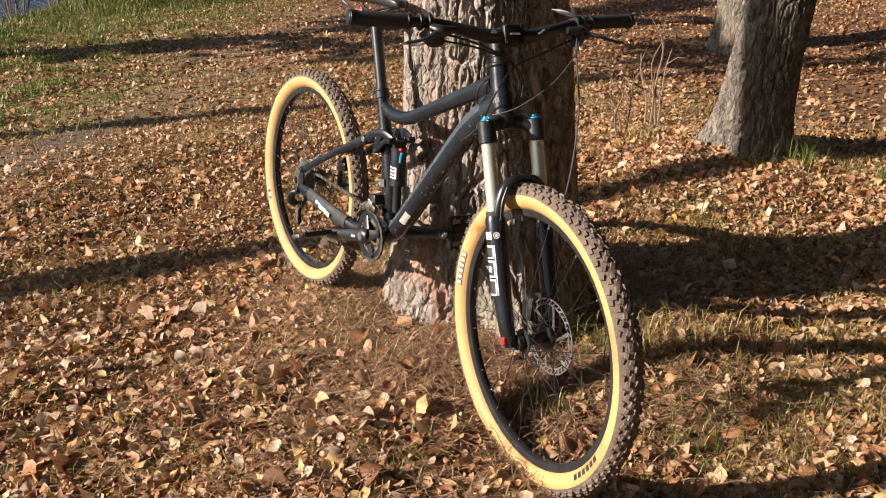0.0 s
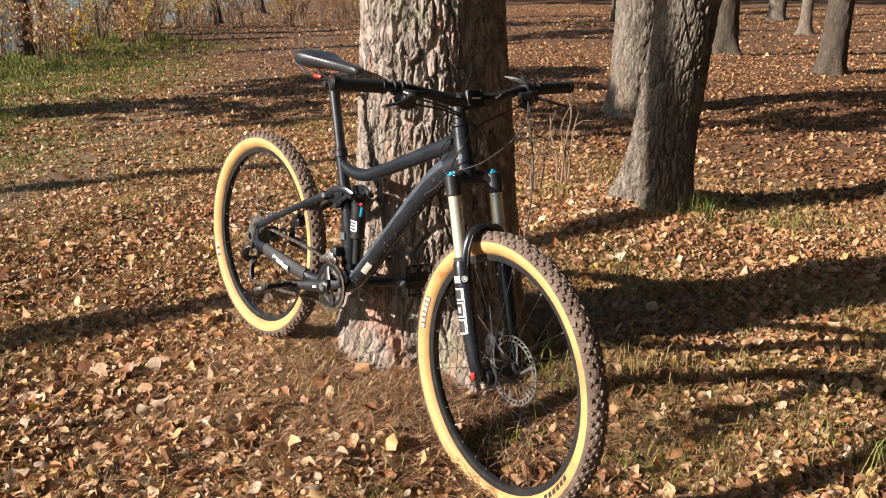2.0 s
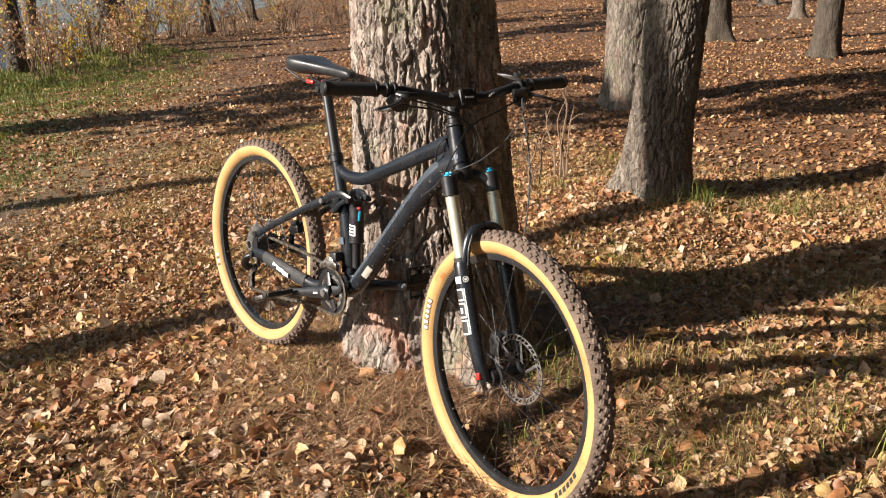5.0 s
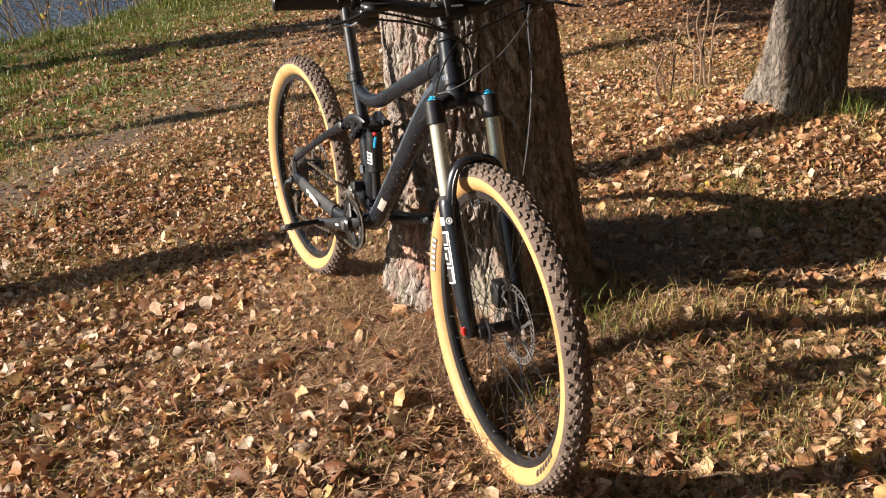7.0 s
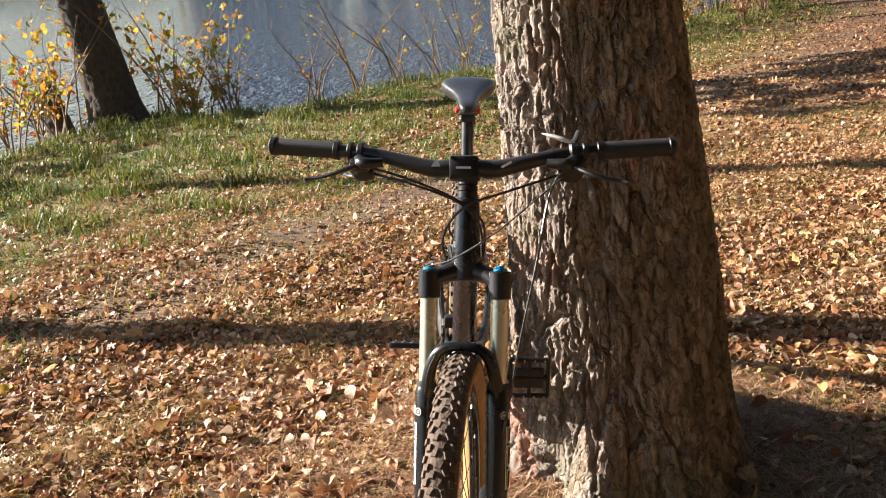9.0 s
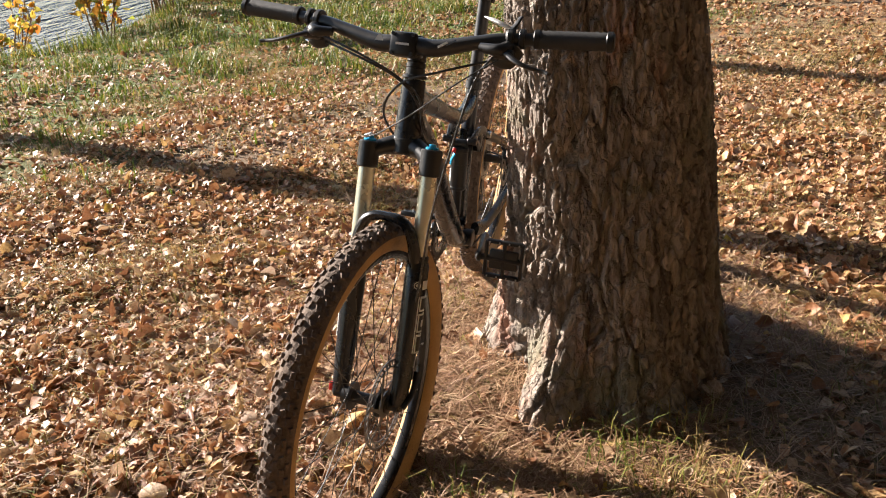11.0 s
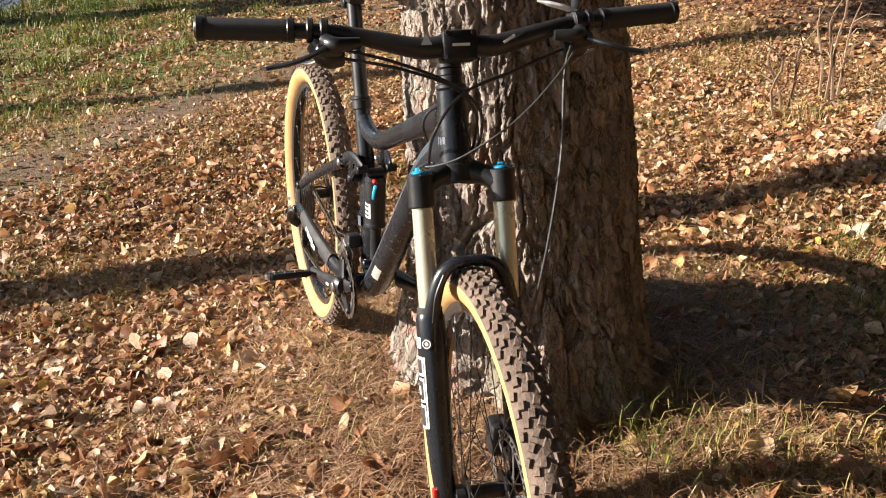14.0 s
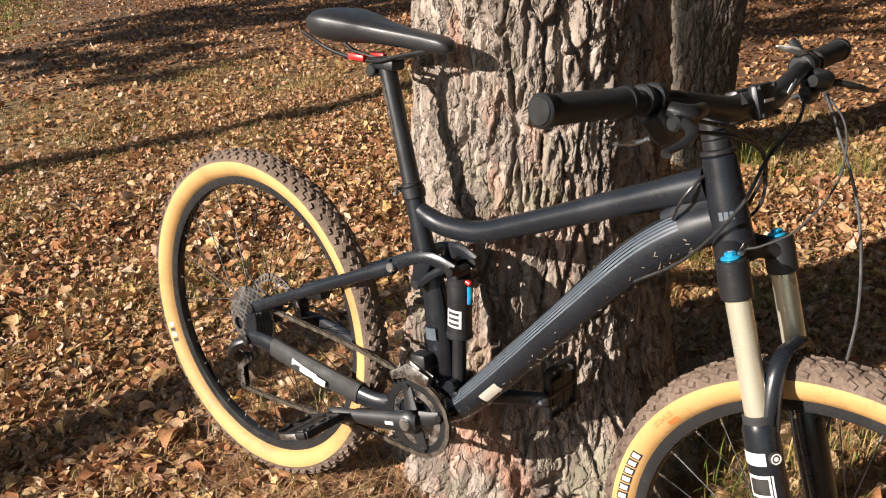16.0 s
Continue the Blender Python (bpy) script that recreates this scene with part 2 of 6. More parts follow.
def shore(x, y):
    """Metres inland from the water's edge."""
    return 0.57 * x + 0.82 * y + 6.95 + 0.35 * np.sin(0.6 * x - 0.4 * y) + 0.15 * np.sin(1.7 * x + 0.3) + 3.2 * np.exp(-((x + 8.8) ** 2) / 13.0 - (y + 5.1) ** 2 / 5.0)


SLOPE = 0.05                          # the clearing is taken as level, so that the lake lies a little tilted against it


def ground_z(x, y):
    """Height of the ground."""
    x, y = np.asarray(x, float), np.asarray(y, float)
    near = np.exp(-((x - 0.5) ** 2 + y**2) / 60.0)
    z = 0.012 * np.sin(5.1 * x + 1.3) * np.sin(4.3 * y) + 0.02 * np.sin(1.7 * x - 0.6) * np.cos(1.5 * y + 0.7) + 0.008 * np.sin(11 * x + 5 * y)
    z = z + (1 - near) * (0.12 * np.sin(0.31 * x) * np.cos(0.27 * y + 1))
    z = z + 0.085 * np.exp(-((x - 0.38) ** 2 + (y - 0.42) ** 2) / 0.38) + 0.03 * np.exp(-((x - 0.05) ** 2 + (y + 0.05) ** 2) / 0.09)
    z = z - 0.045 * np.exp(-((x - 1.22) ** 2 + (y - 0.25) ** 2) / 0.2)
    z = z + 0.1 * np.exp(-((x + 0.16) ** 2 + (y - 2.5) ** 2) / 0.35)
    s = shore(x, y)
    t = np.clip((1.3 - s) / 2.2, 0, 1)
    z = z - 0.75 * t * t * (3 - 2 * t) - 0.5 * np.clip((-s - 1) / 4, 0, 1)
    f = np.clip((-s - 165) / 20, 0, 1)
    return z + SLOPE * np.clip(-s, 0, 400) + 3.0 * f * f * (3 - 2 * f)


def path_at(x, y):
    """How far the ground is trodden bare, along the path that runs behind the tree."""
    off = 0.57 * x + 0.82 * y + 1.95 + (0.12 * x + 0.3) * (x < -2.5) + 0.12 * np.sin(2.1 * x + 0.7 * y)
    return np.exp(-((off / 0.58) ** 2)) * np.clip((-x - 0.3) / 0.9, 0, 1) * np.clip((x + 6.0) / 3.0, 0.45, 1) * (0.9 + 0.1 * np.sin(5.3 * x + 2.0 * np.sin(4.1 * y)))


def ground_mat():
    m = bpy.data.materials.new("forest_floor")
    m.use_nodes = True
    nt = m.node_tree
    b = nt.nodes["Principled BSDF"]
    tc = nt.nodes.new("ShaderNodeTexCoord")
    P = tc.outputs["Object"]
    warp = noise_node(nt, 25, 3, 0.6, P)
    wv = mixc(nt, 0.02, P, warp.outputs[1], "ADD")
    vo = nt.nodes.new("ShaderNodeTexVoronoi")
    vo.inputs["Scale"].default_value = 34
    nt.links.new(wv, vo.inputs["Vector"])
    sep = nt.nodes.new("ShaderNodeSeparateColor")
    nt.links.new(vo.outputs["Color"], sep.inputs[0])
    leaf = ramp(nt, [(0.0, (0.119, 0.0559, 0.026)), (0.3, (0.239, 0.111, 0.0492)), (0.55, (0.357, 0.175, 0.0752)), (0.8, (0.426, 0.248, 0.116)), (1.0, (0.494, 0.343, 0.198))])
    nt.links.new(sep.outputs[0], leaf.inputs[0])
    soil = ramp(nt, [(0.35, (0.0816, 0.0512, 0.0346)), (0.65, (0.184, 0.121, 0.0848))])
    nt.links.new(noise_node(nt, 60, 6, 0.7, P).outputs[0], soil.inputs[0])
    c = mixc(nt, remap(nt, noise_node(nt, 1.6, 4, 0.6, P).outputs[0], 0.42, 0.58, 0.35, 0.75), soil.outputs[0], leaf.outputs[0])
    at = nt.nodes.new("ShaderNodeAttribute")
    at.attribute_name = "cover"
    cov = nt.nodes.new("ShaderNodeSeparateColor")
    nt.links.new(at.outputs["Color"], cov.inputs[0])
    moss = ramp(nt, [(0.3, (0.048, 0.072, 0.0144)), (0.7, (0.104, 0.144, 0.0304))])
    nt.links.new(noise_node(nt, 90, 5, 0.7, P).outputs[0], moss.inputs[0])
    pn = noise_node(nt, 2.6, 5, 0.65, P)
    ms = nt.nodes.new("ShaderNodeMath")
    ms.operation = "MULTIPLY"
    nt.links.new(remap(nt, pn.outputs[0], 0.34, 0.54), ms.inputs[0])
    nt.links.new(cov.outputs[0], ms.inputs[1])
    c = mixc(nt, ms.outputs[0], c, moss.outputs[0])
    needle = ramp(nt, [(0.35, (0.06, 0.03, 0.017)), (0.65, (0.16, 0.083, 0.047))])
    nt.links.new(noise_node(nt, 75, 6, 0.75, P).outputs[0], needle.inputs[0])
    c = mixc(nt, remap(nt, cov.outputs[2], 0.0, 1.0, 0.0, 0.8), c, needle.outputs[0])
    c = mixc(nt, cov.outputs[1], c, soil.outputs[0])
    nt.links.new(c, b.inputs["Base Color"])
    b.inputs["Roughness"].default_value = 0.92
    b.inputs["Specular IOR Level"].default_value = 0.2
    hh = nt.nodes.new("ShaderNodeMath")
    hh.operation = "MULTIPLY_ADD"
    hh.inputs[1].default_value = 0.5
    nt.links.new(noise_node(nt, 70, 5, 0.7, P).outputs[0], hh.inputs[0])
    nt.links.new(sep.outputs[1], hh.inputs[2])
    nt.links.new(bump(nt, hh.outputs[0], 0.7, 0.015), b.inputs["Normal"])
    return m


def water_mat():
    m = bpy.data.materials.new("lake_water")
    m.use_nodes = True
    nt = m.node_tree
    b = nt.nodes["Principled BSDF"]
    b.inputs["Base Color"].default_value = (0.05, 0.075, 0.125, 1)
    b.inputs["Roughness"].default_value, b.inputs["IOR"].default_value = 0.05, 1.33
    tc = nt.nodes.new("ShaderNodeTexCoord")
    mp = nt.nodes.new("ShaderNodeMapping")
    mp.inputs["Rotation"].default_value[2], mp.inputs["Scale"].default_value = radians(20), (1, 2.6, 1)
    nt.links.new(tc.outputs["Object"], mp.inputs[0])
    a, c = noise_node(nt, 3.6, 3, 0.55, mp.outputs[0]), noise_node(nt, 0.9, 3, 0.5, mp.outputs[0])
    s = nt.nodes.new("ShaderNodeMath")
    s.operation = "MULTIPLY_ADD"
    s.inputs[1].default_value = 1.5
    nt.links.new(c.outputs[0], s.inputs[0])
    nt.links.new(a.outputs[0], s.inputs[2])
    nt.links.new(bump(nt, s.outputs[0], 1.0, 0.32), b.inputs["Normal"])
    return m


M["ground"], M["water"] = ground_mat(), water_mat()

# ---- builders ----


def finish(bm, name, material, smooth=35.0):
    me = bpy.data.meshes.new(name)
    bm.to_mesh(me)
    bm.free()
    for x in material if isinstance(material, (list, tuple)) else (material,):
        me.materials.append(x)
    me.polygons.foreach_set("use_smooth", [True] * len(me.polygons))
    if smooth:
        me.set_sharp_from_angle(angle=radians(smooth))
    return me


def part(name, bm, material, parent, label="", m=None, smooth=35.0):
    """One mesh object under a thing or under a part."""
    me = bm if isinstance(bm, bpy.types.Mesh) else finish(bm, name, material, smooth)
    ob = new(name, me)
    ob.parent = parent
    if m is not None:
        ob.matrix_basis = m
    return tagged(ob, label)


def thing(name, label, category, m, group=""):
    e = new(name)
    e.empty_display_size = 0.1
    e.matrix_basis = m
    return tagged(e, label, category, group)


def smooth_path(pts, n=6):
    """A Catmull-Rom curve through the points."""
    p = [Vector(q) for q in pts]
    p = [2 * p[0] - p[1]] + p + [2 * p[-1] - p[-2]]
    out = []
    for i in range(1, len(p) - 2):
        a, b, c, d = p[i - 1], p[i], p[i + 1], p[i + 2]
        for k in range(n):
            t = k / n
            out.append(0.5 * ((2 * b) + (c - a) * t + (2 * a - 5 * b + 4 * c - d) * t * t + (3 * b - a - 3 * c + d) * t**3))
    return out + [p[-2]]


def sweep(bm, pts, radii, seg=12, side=None, cap=True, n=0):
    """A tube along the points. radii: one number, or a list of numbers or of (across, upright) pairs; side: the across direction."""
    pts = [Vector(q) for q in pts]
    if n:
        if isinstance(radii, (list, tuple)):
            rr = [r if isinstance(r, (list, tuple)) else (r, r) for r in radii]
            fine = []
            for i in range(len(rr) - 1):
                for k in range(n):
                    t = k / n
                    fine.append((rr[i][0] * (1 - t) + rr[i + 1][0] * t, rr[i][1] * (1 - t) + rr[i + 1][1] * t))
            radii = fine + [rr[-1]]
        pts = smooth_path(pts, n)
    if not isinstance(radii, (list, tuple)):
        radii = [radii] * len(pts)
    rings, last = [], None
    for i, p in enumerate(pts):
        t = (pts[min(i + 1, len(pts) - 1)] - pts[max(i - 1, 0)]).normalized()
        a = Vector(side) if side else (last or (Vector((0, 0, 1)) if abs(t.z) < 0.9 else Vector((1, 0, 0))))
        a = (a - t * a.dot(t)).normalized()
        last = a
        c = t.cross(a)
        r = radii[i] if isinstance(radii[i], (list, tuple)) else (radii[i], radii[i])
        rings.append([bm.verts.new(p + a * (r[0] * math.cos(2 * math.pi * k / seg)) + c * (r[1] * math.sin(2 * math.pi * k / seg))) for k in range(seg)])
    for u, v in zip(rings, rings[1:]):
        for k in range(seg):
            bm.faces.new((u[k], u[(k + 1) % seg], v[(k + 1) % seg], v[k]))
    if cap:
        bm.faces.new(rings[0][::-1])
        bm.faces.new(rings[-1])
    return bm


def rod(bm, a, b, r, seg=12, r2=None, bevel=0.0):
    a, b = Vector(a), Vector(b)
    r2 = r if r2 is None else r2
    if bevel:
        t = (b - a).normalized() * bevel
        return sweep(bm, [a, a + t, b - t, b], [r - bevel, r, r2, r2 - bevel], seg)
    return sweep(bm, [a, b], [r, r2], seg)


def block(bm, size, m, bevel=0.0):
    """A box of that size at m, its edges rounded off."""
    made = bmesh.ops.create_cube(bm, size=1.0, matrix=m @ Matrix.Diagonal((*size, 1)))
    if bevel:
        es = list({e for v in made["verts"] for e in v.link_edges})
        bmesh.ops.bevel(bm, geom=es, offset=bevel, segments=2, affect="EDGES", profile=0.5)
    return bm


def revolve(bm, profile, seg=64, closed=True):
    """The profile of (radius, y) turned round the y axis."""
    rings = [[bm.verts.new((r * math.cos(2 * math.pi * k / seg), y, r * math.sin(2 * math.pi * k / seg))) for r, y in profile] for k in range(seg)]
    n = len(profile)
    for k in range(seg):
        u, v = rings[k], rings[(k + 1) % seg]
        for i in range(n if closed else n - 1):
            j = (i + 1) % n
            bm.faces.new((u[i], u[j], v[j], v[i]))
    return bm


def at_dir(p, d, up=(0, 0, 1)):
    """A pose at p whose x axis lies along d."""
    x = Vector(d).normalized()
    z = Vector(up) - x * x.dot(Vector(up))
    z.normalize()
    y = z.cross(x)
    return Matrix.Translation(p) @ Matrix((x, y, z)).transposed().to_4x4()


def raw_mesh(name, verts, faces, material, smooth=False):
    """A mesh out of number arrays; faces: rows of the same length."""
    me = bpy.data.meshes.new(name)
    k = faces.shape[1]
    me.vertices.add(len(verts))
    me.vertices.foreach_set("co", np.ascontiguousarray(verts, np.float32).ravel())
    me.loops.add(faces.size)
    me.loops.foreach_set("vertex_index", np.ascontiguousarray(faces, np.int32).ravel())
    me.polygons.add(len(faces))
    me.polygons.foreach_set("loop_start", np.arange(0, faces.size, k, dtype=np.int32))
    me.polygons.foreach_set("use_smooth", np.full(len(faces), smooth))
    me.materials.append(material)
    me.update(calc_edges=True)
    me.validate()
    return me


rng = np.random.default_rng(7)

# ---- ground and water ----


def build_ground():
    n, a = 150, 1.6
    k = math.asinh(900 / a)
    u = a * np.sinh(np.linspace(-1, 1, 2 * n + 1) * k)
    X, Y = np.meshgrid(u + 0.4, u + 0.3, indexing="ij")
    Z = ground_z(X, Y)
    N = 2 * n + 1
    idx = np.arange(N * N).reshape(N, N)
    f = np.stack([idx[:-1, :-1], idx[1:, :-1], idx[1:, 1:], idx[:-1, 1:]], -1).reshape(-1, 4)
    me = raw_mesh("ground", np.stack([X, Y, Z], -1).reshape(-1, 3), f, M["ground"], True)
    s = shore(X, Y)
    green = np.clip((6.0 - s) / 2.5, 0, 1) * 1.0 + 0.22
    green = green + 0.5 * np.exp(-((X - 1.3) ** 2 + (Y - 0.7) ** 2) / 0.5)
    path = path_at(X, Y) * 0.9
    duff = np.clip((Y - 2.0 + 0.12 * X) / 2.4, 0, 1)
    col = np.stack([np.clip(green, 0, 1), path, duff, 0 * X + 1], -1)
    at = me.color_attributes.new("cover", "FLOAT_COLOR", "POINT")
    at.data.foreach_set("color", col.astype(np.float32).ravel())
    tagged(new("ground", me), "brown woodland soil strewn with fallen autumn leaves", "ground", "", "structure")
    bm = bmesh.new()
    c = Vector((-0.57, -0.82)) * 95.0
    for sx, sy in ((-1, -1), (1, -1), (1, 1), (-1, 1)):
        q = c + Vector((0.82, -0.57)) * (sx * 600) + Vector((0.57, 0.82)) * (sy * 90)
        bm.verts.new((q.x, q.y, -0.42 + SLOPE * (-0.57 * q.x - 0.82 * q.y - 6.75)))
    bm.faces.new(bm.verts)
    tagged(new("water", finish(bm, "water", M["water"], 0)), "rippled blue-grey lake water below the bank", "water", "", "structure")


build_ground()

# ---- leaves, needles and grass ----
LEAF = np.array([(0, 0, 0), (0.12, 0.19, 0), (0.34, 0.32, 0), (0.6, 0.26, 0), (0.83, 0.11, 0), (1.0, 0, 0), (0.83, -0.11, 0), (0.6, -0.26, 0), (0.34, -0.32, 0), (0.12, -0.19, 0), (0.3, 0, -0.04), (0.62, 0, -0.04)])
LEAF_F = np.array([(0, 10, 1), (1, 10, 2), (2, 10, 11), (2, 11, 3), (3, 11, 4), (4, 11, 5), (0, 9, 10), (9, 8, 10), (8, 11, 10), (8, 7, 11), (7, 6, 11), (6, 5, 11)])
LEAF_S = np.array([(0, 0, 0), (0.2, 0.26, 0.02), (0.62, 0.27, 0.0), (1.0, 0, 0.0), (0.62, -0.27, 0.0), (0.2, -0.26, 0.02)])
LEAF_SF = np.array([(0, 5, 1), (1, 5, 4), (1, 4, 2), (2, 4, 3)])


def leaves_mesh(name, pos, size, material, tilt=0.35, curl=0.25, upright=None, simple=False):
    """Many curled leaves at the places given."""
    n = len(pos)
    base, faces = (LEAF_S, LEAF_SF) if simple else (LEAF, LEAF_F)
    k = len(base)
    L = np.repeat(base[None], n, 0).copy()
    L[:, :, 1] *= rng.uniform(0.75, 1.4, (n, 1))
    L[:, :, :2] *= rng.uniform(0.78, 1.18, (n, k, 1))
    bend, cup, fold = rng.normal(0, curl, (n, 1)), rng.normal(0.05, curl, (n, 1)), rng.normal(0, curl * 0.7, (n, 1))
    L[:, :, 2] += bend * (L[:, :, 0] - 0.5) ** 2 * 2 + cup * np.abs(L[:, :, 1]) * 1.3 + fold * L[:, :, 0] * L[:, :, 1] * 2.5 + rng.normal(0, 0.03, (n, k))
    L[:, :, 0] -= 0.5
    L *= size[:, None, None]
    yaw = rng.uniform(0, 2 * np.pi, n)
    a, b = rng.normal(0, tilt, n), rng.normal(0, tilt, n)
    ca, sa, cb, sb, cy, sy = np.cos(a), np.sin(a), np.cos(b), np.sin(b), np.cos(yaw), np.sin(yaw)
    x, y, z = L[..., 0], L[..., 1], L[..., 2]
    y, z = y * ca[:, None] - z * sa[:, None], y * sa[:, None] + z * ca[:, None]
    x, z = x * cb[:, None] + z * sb[:, None], -x * sb[:, None] + z * cb[:, None]
    x, y = x * cy[:, None] - y * sy[:, None], x * sy[:, None] + y * cy[:, None]
    if upright is None:
        z = z - z.min(1, keepdims=True) * 0.75
    V = np.stack([x, y, z], -1) + pos[:, None, :]
    F = (faces[None] + k * np.arange(n)[:, None, None]).reshape(-1, 3)
    return raw_mesh(name, V.reshape(-1, 3), F, material, True)


def blades_mesh(name, pos, height, lean, width, material, flat=False):
    """Bent strips: grass when upright, needles when flat."""
    n = len(pos)
    yaw = rng.uniform(0, 2 * np.pi, n)
    d = np.stack([np.cos(yaw), np.sin(yaw), 0 * yaw], -1)
    w = np.stack([-np.sin(yaw), np.cos(yaw), 0 * yaw], -1) * width[:, None] / 2
    if flat:
        up = np.stack([0 * yaw, 0 * yaw, rng.normal(0.0, 0.18, n)], -1)
        mid, tip = (d * 0.5 + up * 0.8) * height[:, None], (d + up) * height[:, None]
    else:
        z = np.stack([0 * yaw, 0 * yaw, 1 + 0 * yaw], -1)
        mid = (z * 0.6 + d * lean[:, None] * 0.3) * height[:, None]
        tip = (z * (1.0 - 0.35 * lean[:, None]) + d * lean[:, None]) * height[:, None]
    V = np.stack([pos - w, pos + w, pos + mid - w * 0.8, pos + mid + w * 0.8, pos + tip], 1)
    F = (np.array([(0, 1, 3), (0, 3, 2), (2, 3, 4)])[None] + 5 * np.arange(n)[:, None, None]).reshape(-1, 3)
    return raw_mesh(name, V.reshape(-1, 3), F, material)


def scatter(n, x0, x1, y0, y1, keep):
    """Places on the ground, thinned out by keep(x, y) between 0 and 1."""
    x, y = rng.uniform(x0, x1, n), rng.uniform(y0, y1, n)
    k = rng.uniform(0, 1, n) < keep(x, y)
    x, y = x[k], y[k]
    return np.stack([x, y, ground_z(x, y)], -1)


def clump(x, y):
    return 0.5 + 0.25 * np.sin(3.1 * x + 1.2 * np.sin(2.3 * y)) + 0.25 * np.sin(2.7 * y + 1.7 * np.sin(1.9 * x + 1))


TREE = (0.375, 0.435)


def litter_keep(x, y):
    s = shore(x, y)
    d = np.hypot(x - TREE[0], y - TREE[1])
    k = (0.6 + 0.4 * clump(x, y)) * np.clip((s - 0.6) / 2.8, 0.4, 1)
    k = k * np.clip((d - 0.42) / 0.5, 0.16, 1)
    k = k * (1 - 0.95 * path_at(x, y))
    k = k * (1 - 0.22 * np.clip((y - 2.0 + 0.12 * x) / 2.4, 0, 1))
    k = k * (1 - 0.45 * np.exp(-((x - 1.3) ** 2 + (y - 0.9) ** 2) / 0.9))
    k = k * (1 - 0.72 * np.exp(-((x - 0.72) ** 2 + (y + 0.02) ** 2) / 0.22))
    k = np.where((x > 0.95) & (x < 1.5) & (np.abs(y + 0.08 + 0.13 * (x - 1.22)) < 0.045), 0.0, k)
    return np.where((s > 0) & (d > 0.3), k, 0)


def build_litter():
    inner = lambda x, y: (x > -2.4) & (x < 2.6) & (y > -2.4) & (y < 2.6)
    outer = lambda x, y: (x > -13) & (x < 8) & (y > -9) & (y < 13)
    sees = lambda x, y: np.where(((x - 2.9) * 0.98 - (y + 1.4) * 0.17 < 0) & (y > -8 - 0.2 * x), 1.0, 0.18)
    steep = lambda n: np.where(rng.uniform(0, 1, n) < 0.75, 0.26, 0.65)
    near = scatter(105000, -2.4, 2.6, -2.4, 2.6, litter_keep)
    mid = scatter(460000, -13, 8, -9, 13, lambda x, y: litter_keep(x, y) * ~inner(x, y) * sees(x, y) * np.clip(1.25 - np.hypot(x, y) / 16.0, 0.4, 1))
    far = scatter(260000, -36, 30, -14, 46, lambda x, y: litter_keep(x, y) * ~outer(x, y) * sees(x, y))
    bits = scatter(130000, -3.2, 2.6, -2.4, 3.4, litter_keep)
    bits[:, 2] += rng.uniform(0, 0.016, len(bits))
    near[:, 2] += rng.uniform(0, 0.012, len(near))
    tagged(new("fallen_leaves", leaves_mesh("fallen_leaves", near, rng.gamma(9, 0.0037, len(near)), M["litter"], steep(len(near)), 0.32)), "dry brown and orange birch leaves carpeting the ground", "leaves", "", "stuff")
    tagged(new("leaf_fragments", leaves_mesh("leaf_fragments", bits, rng.uniform(0.01, 0.024, len(bits)), M["litter"], 0.5, 0.4, simple=True)), "crumbled bits of dry leaves between the whole ones", "leaves", "", "stuff")
    wood = rng.uniform(0, 1, len(mid)) < np.maximum(np.clip((mid[:, 1] - 2.0 + 0.12 * mid[:, 0]) / 2.4, 0, 1), np.clip((-2.8 - mid[:, 0]) / 2.5, 0, 0.75))
    for P, S, mtl, label in ((mid[~wood], rng.uniform(0.026, 0.056, (~wood).sum()), "litter", "dry brown and orange leaf litter across the clearing"),
                             (np.concatenate([mid[wood], far]), np.concatenate([rng.uniform(0.026, 0.056, wood.sum()), rng.uniform(0.045, 0.1, len(far))]), "wood_litter", "dark red-brown leaf litter under the trees")):
        tagged(new("fallen_leaves", leaves_mesh("fallen_leaves", P, S, M[mtl], steep(len(P)), 0.35, simple=True)), label, "leaves", "", "stuff")
    nd = scatter(170000, -0.9, 2.2, -0.9, 2.2, lambda x, y: np.clip(1.25 - np.hypot(x - 0.6, y - 0.25) / 1.05, 0.16, 1) * (np.hypot(x - TREE[0], y - TREE[1]) > 0.28))
    nd[:, 2] += rng.uniform(0.001, 0.014, len(nd))
    tagged(new("pine_needles", blades_mesh("pine_needles", nd, rng.uniform(0.05, 0.11, len(nd)), np.zeros(len(nd)), rng.uniform(0.0016, 0.0028, len(nd)), M["needles"], True)), "brown fallen pine needles round the trunk", "needles", "", "stuff")
    g = scatter(430000, -22, 2, -8, 9, lambda x, y: np.clip((5.4 - shore(x, y)) / 2.8, 0, 1) * (shore(x, y) > 0.2) * (0.12 + 0.88 * clump(2.3 * x + 2, 2.3 * y) ** 1.5) * (1 - 0.8 * path_at(x, y)))
    gh = 0.35 + 1.5 * clump(2.3 * g[:, 0] + 2, 2.3 * g[:, 1]) ** 1.5 * np.clip(1.7 - shore(g[:, 0], g[:, 1]) / 4.0, 0.6, 1.5)
    tagged(new("bank_grass", blades_mesh("bank_grass", g, rng.uniform(0.03, 0.12, len(g)) * gh, rng.uniform(0.3, 1.6, len(g)), rng.uniform(0.006, 0.012, len(g)), M["grass"])), "short green grass along the lake bank", "grass", "", "stuff")
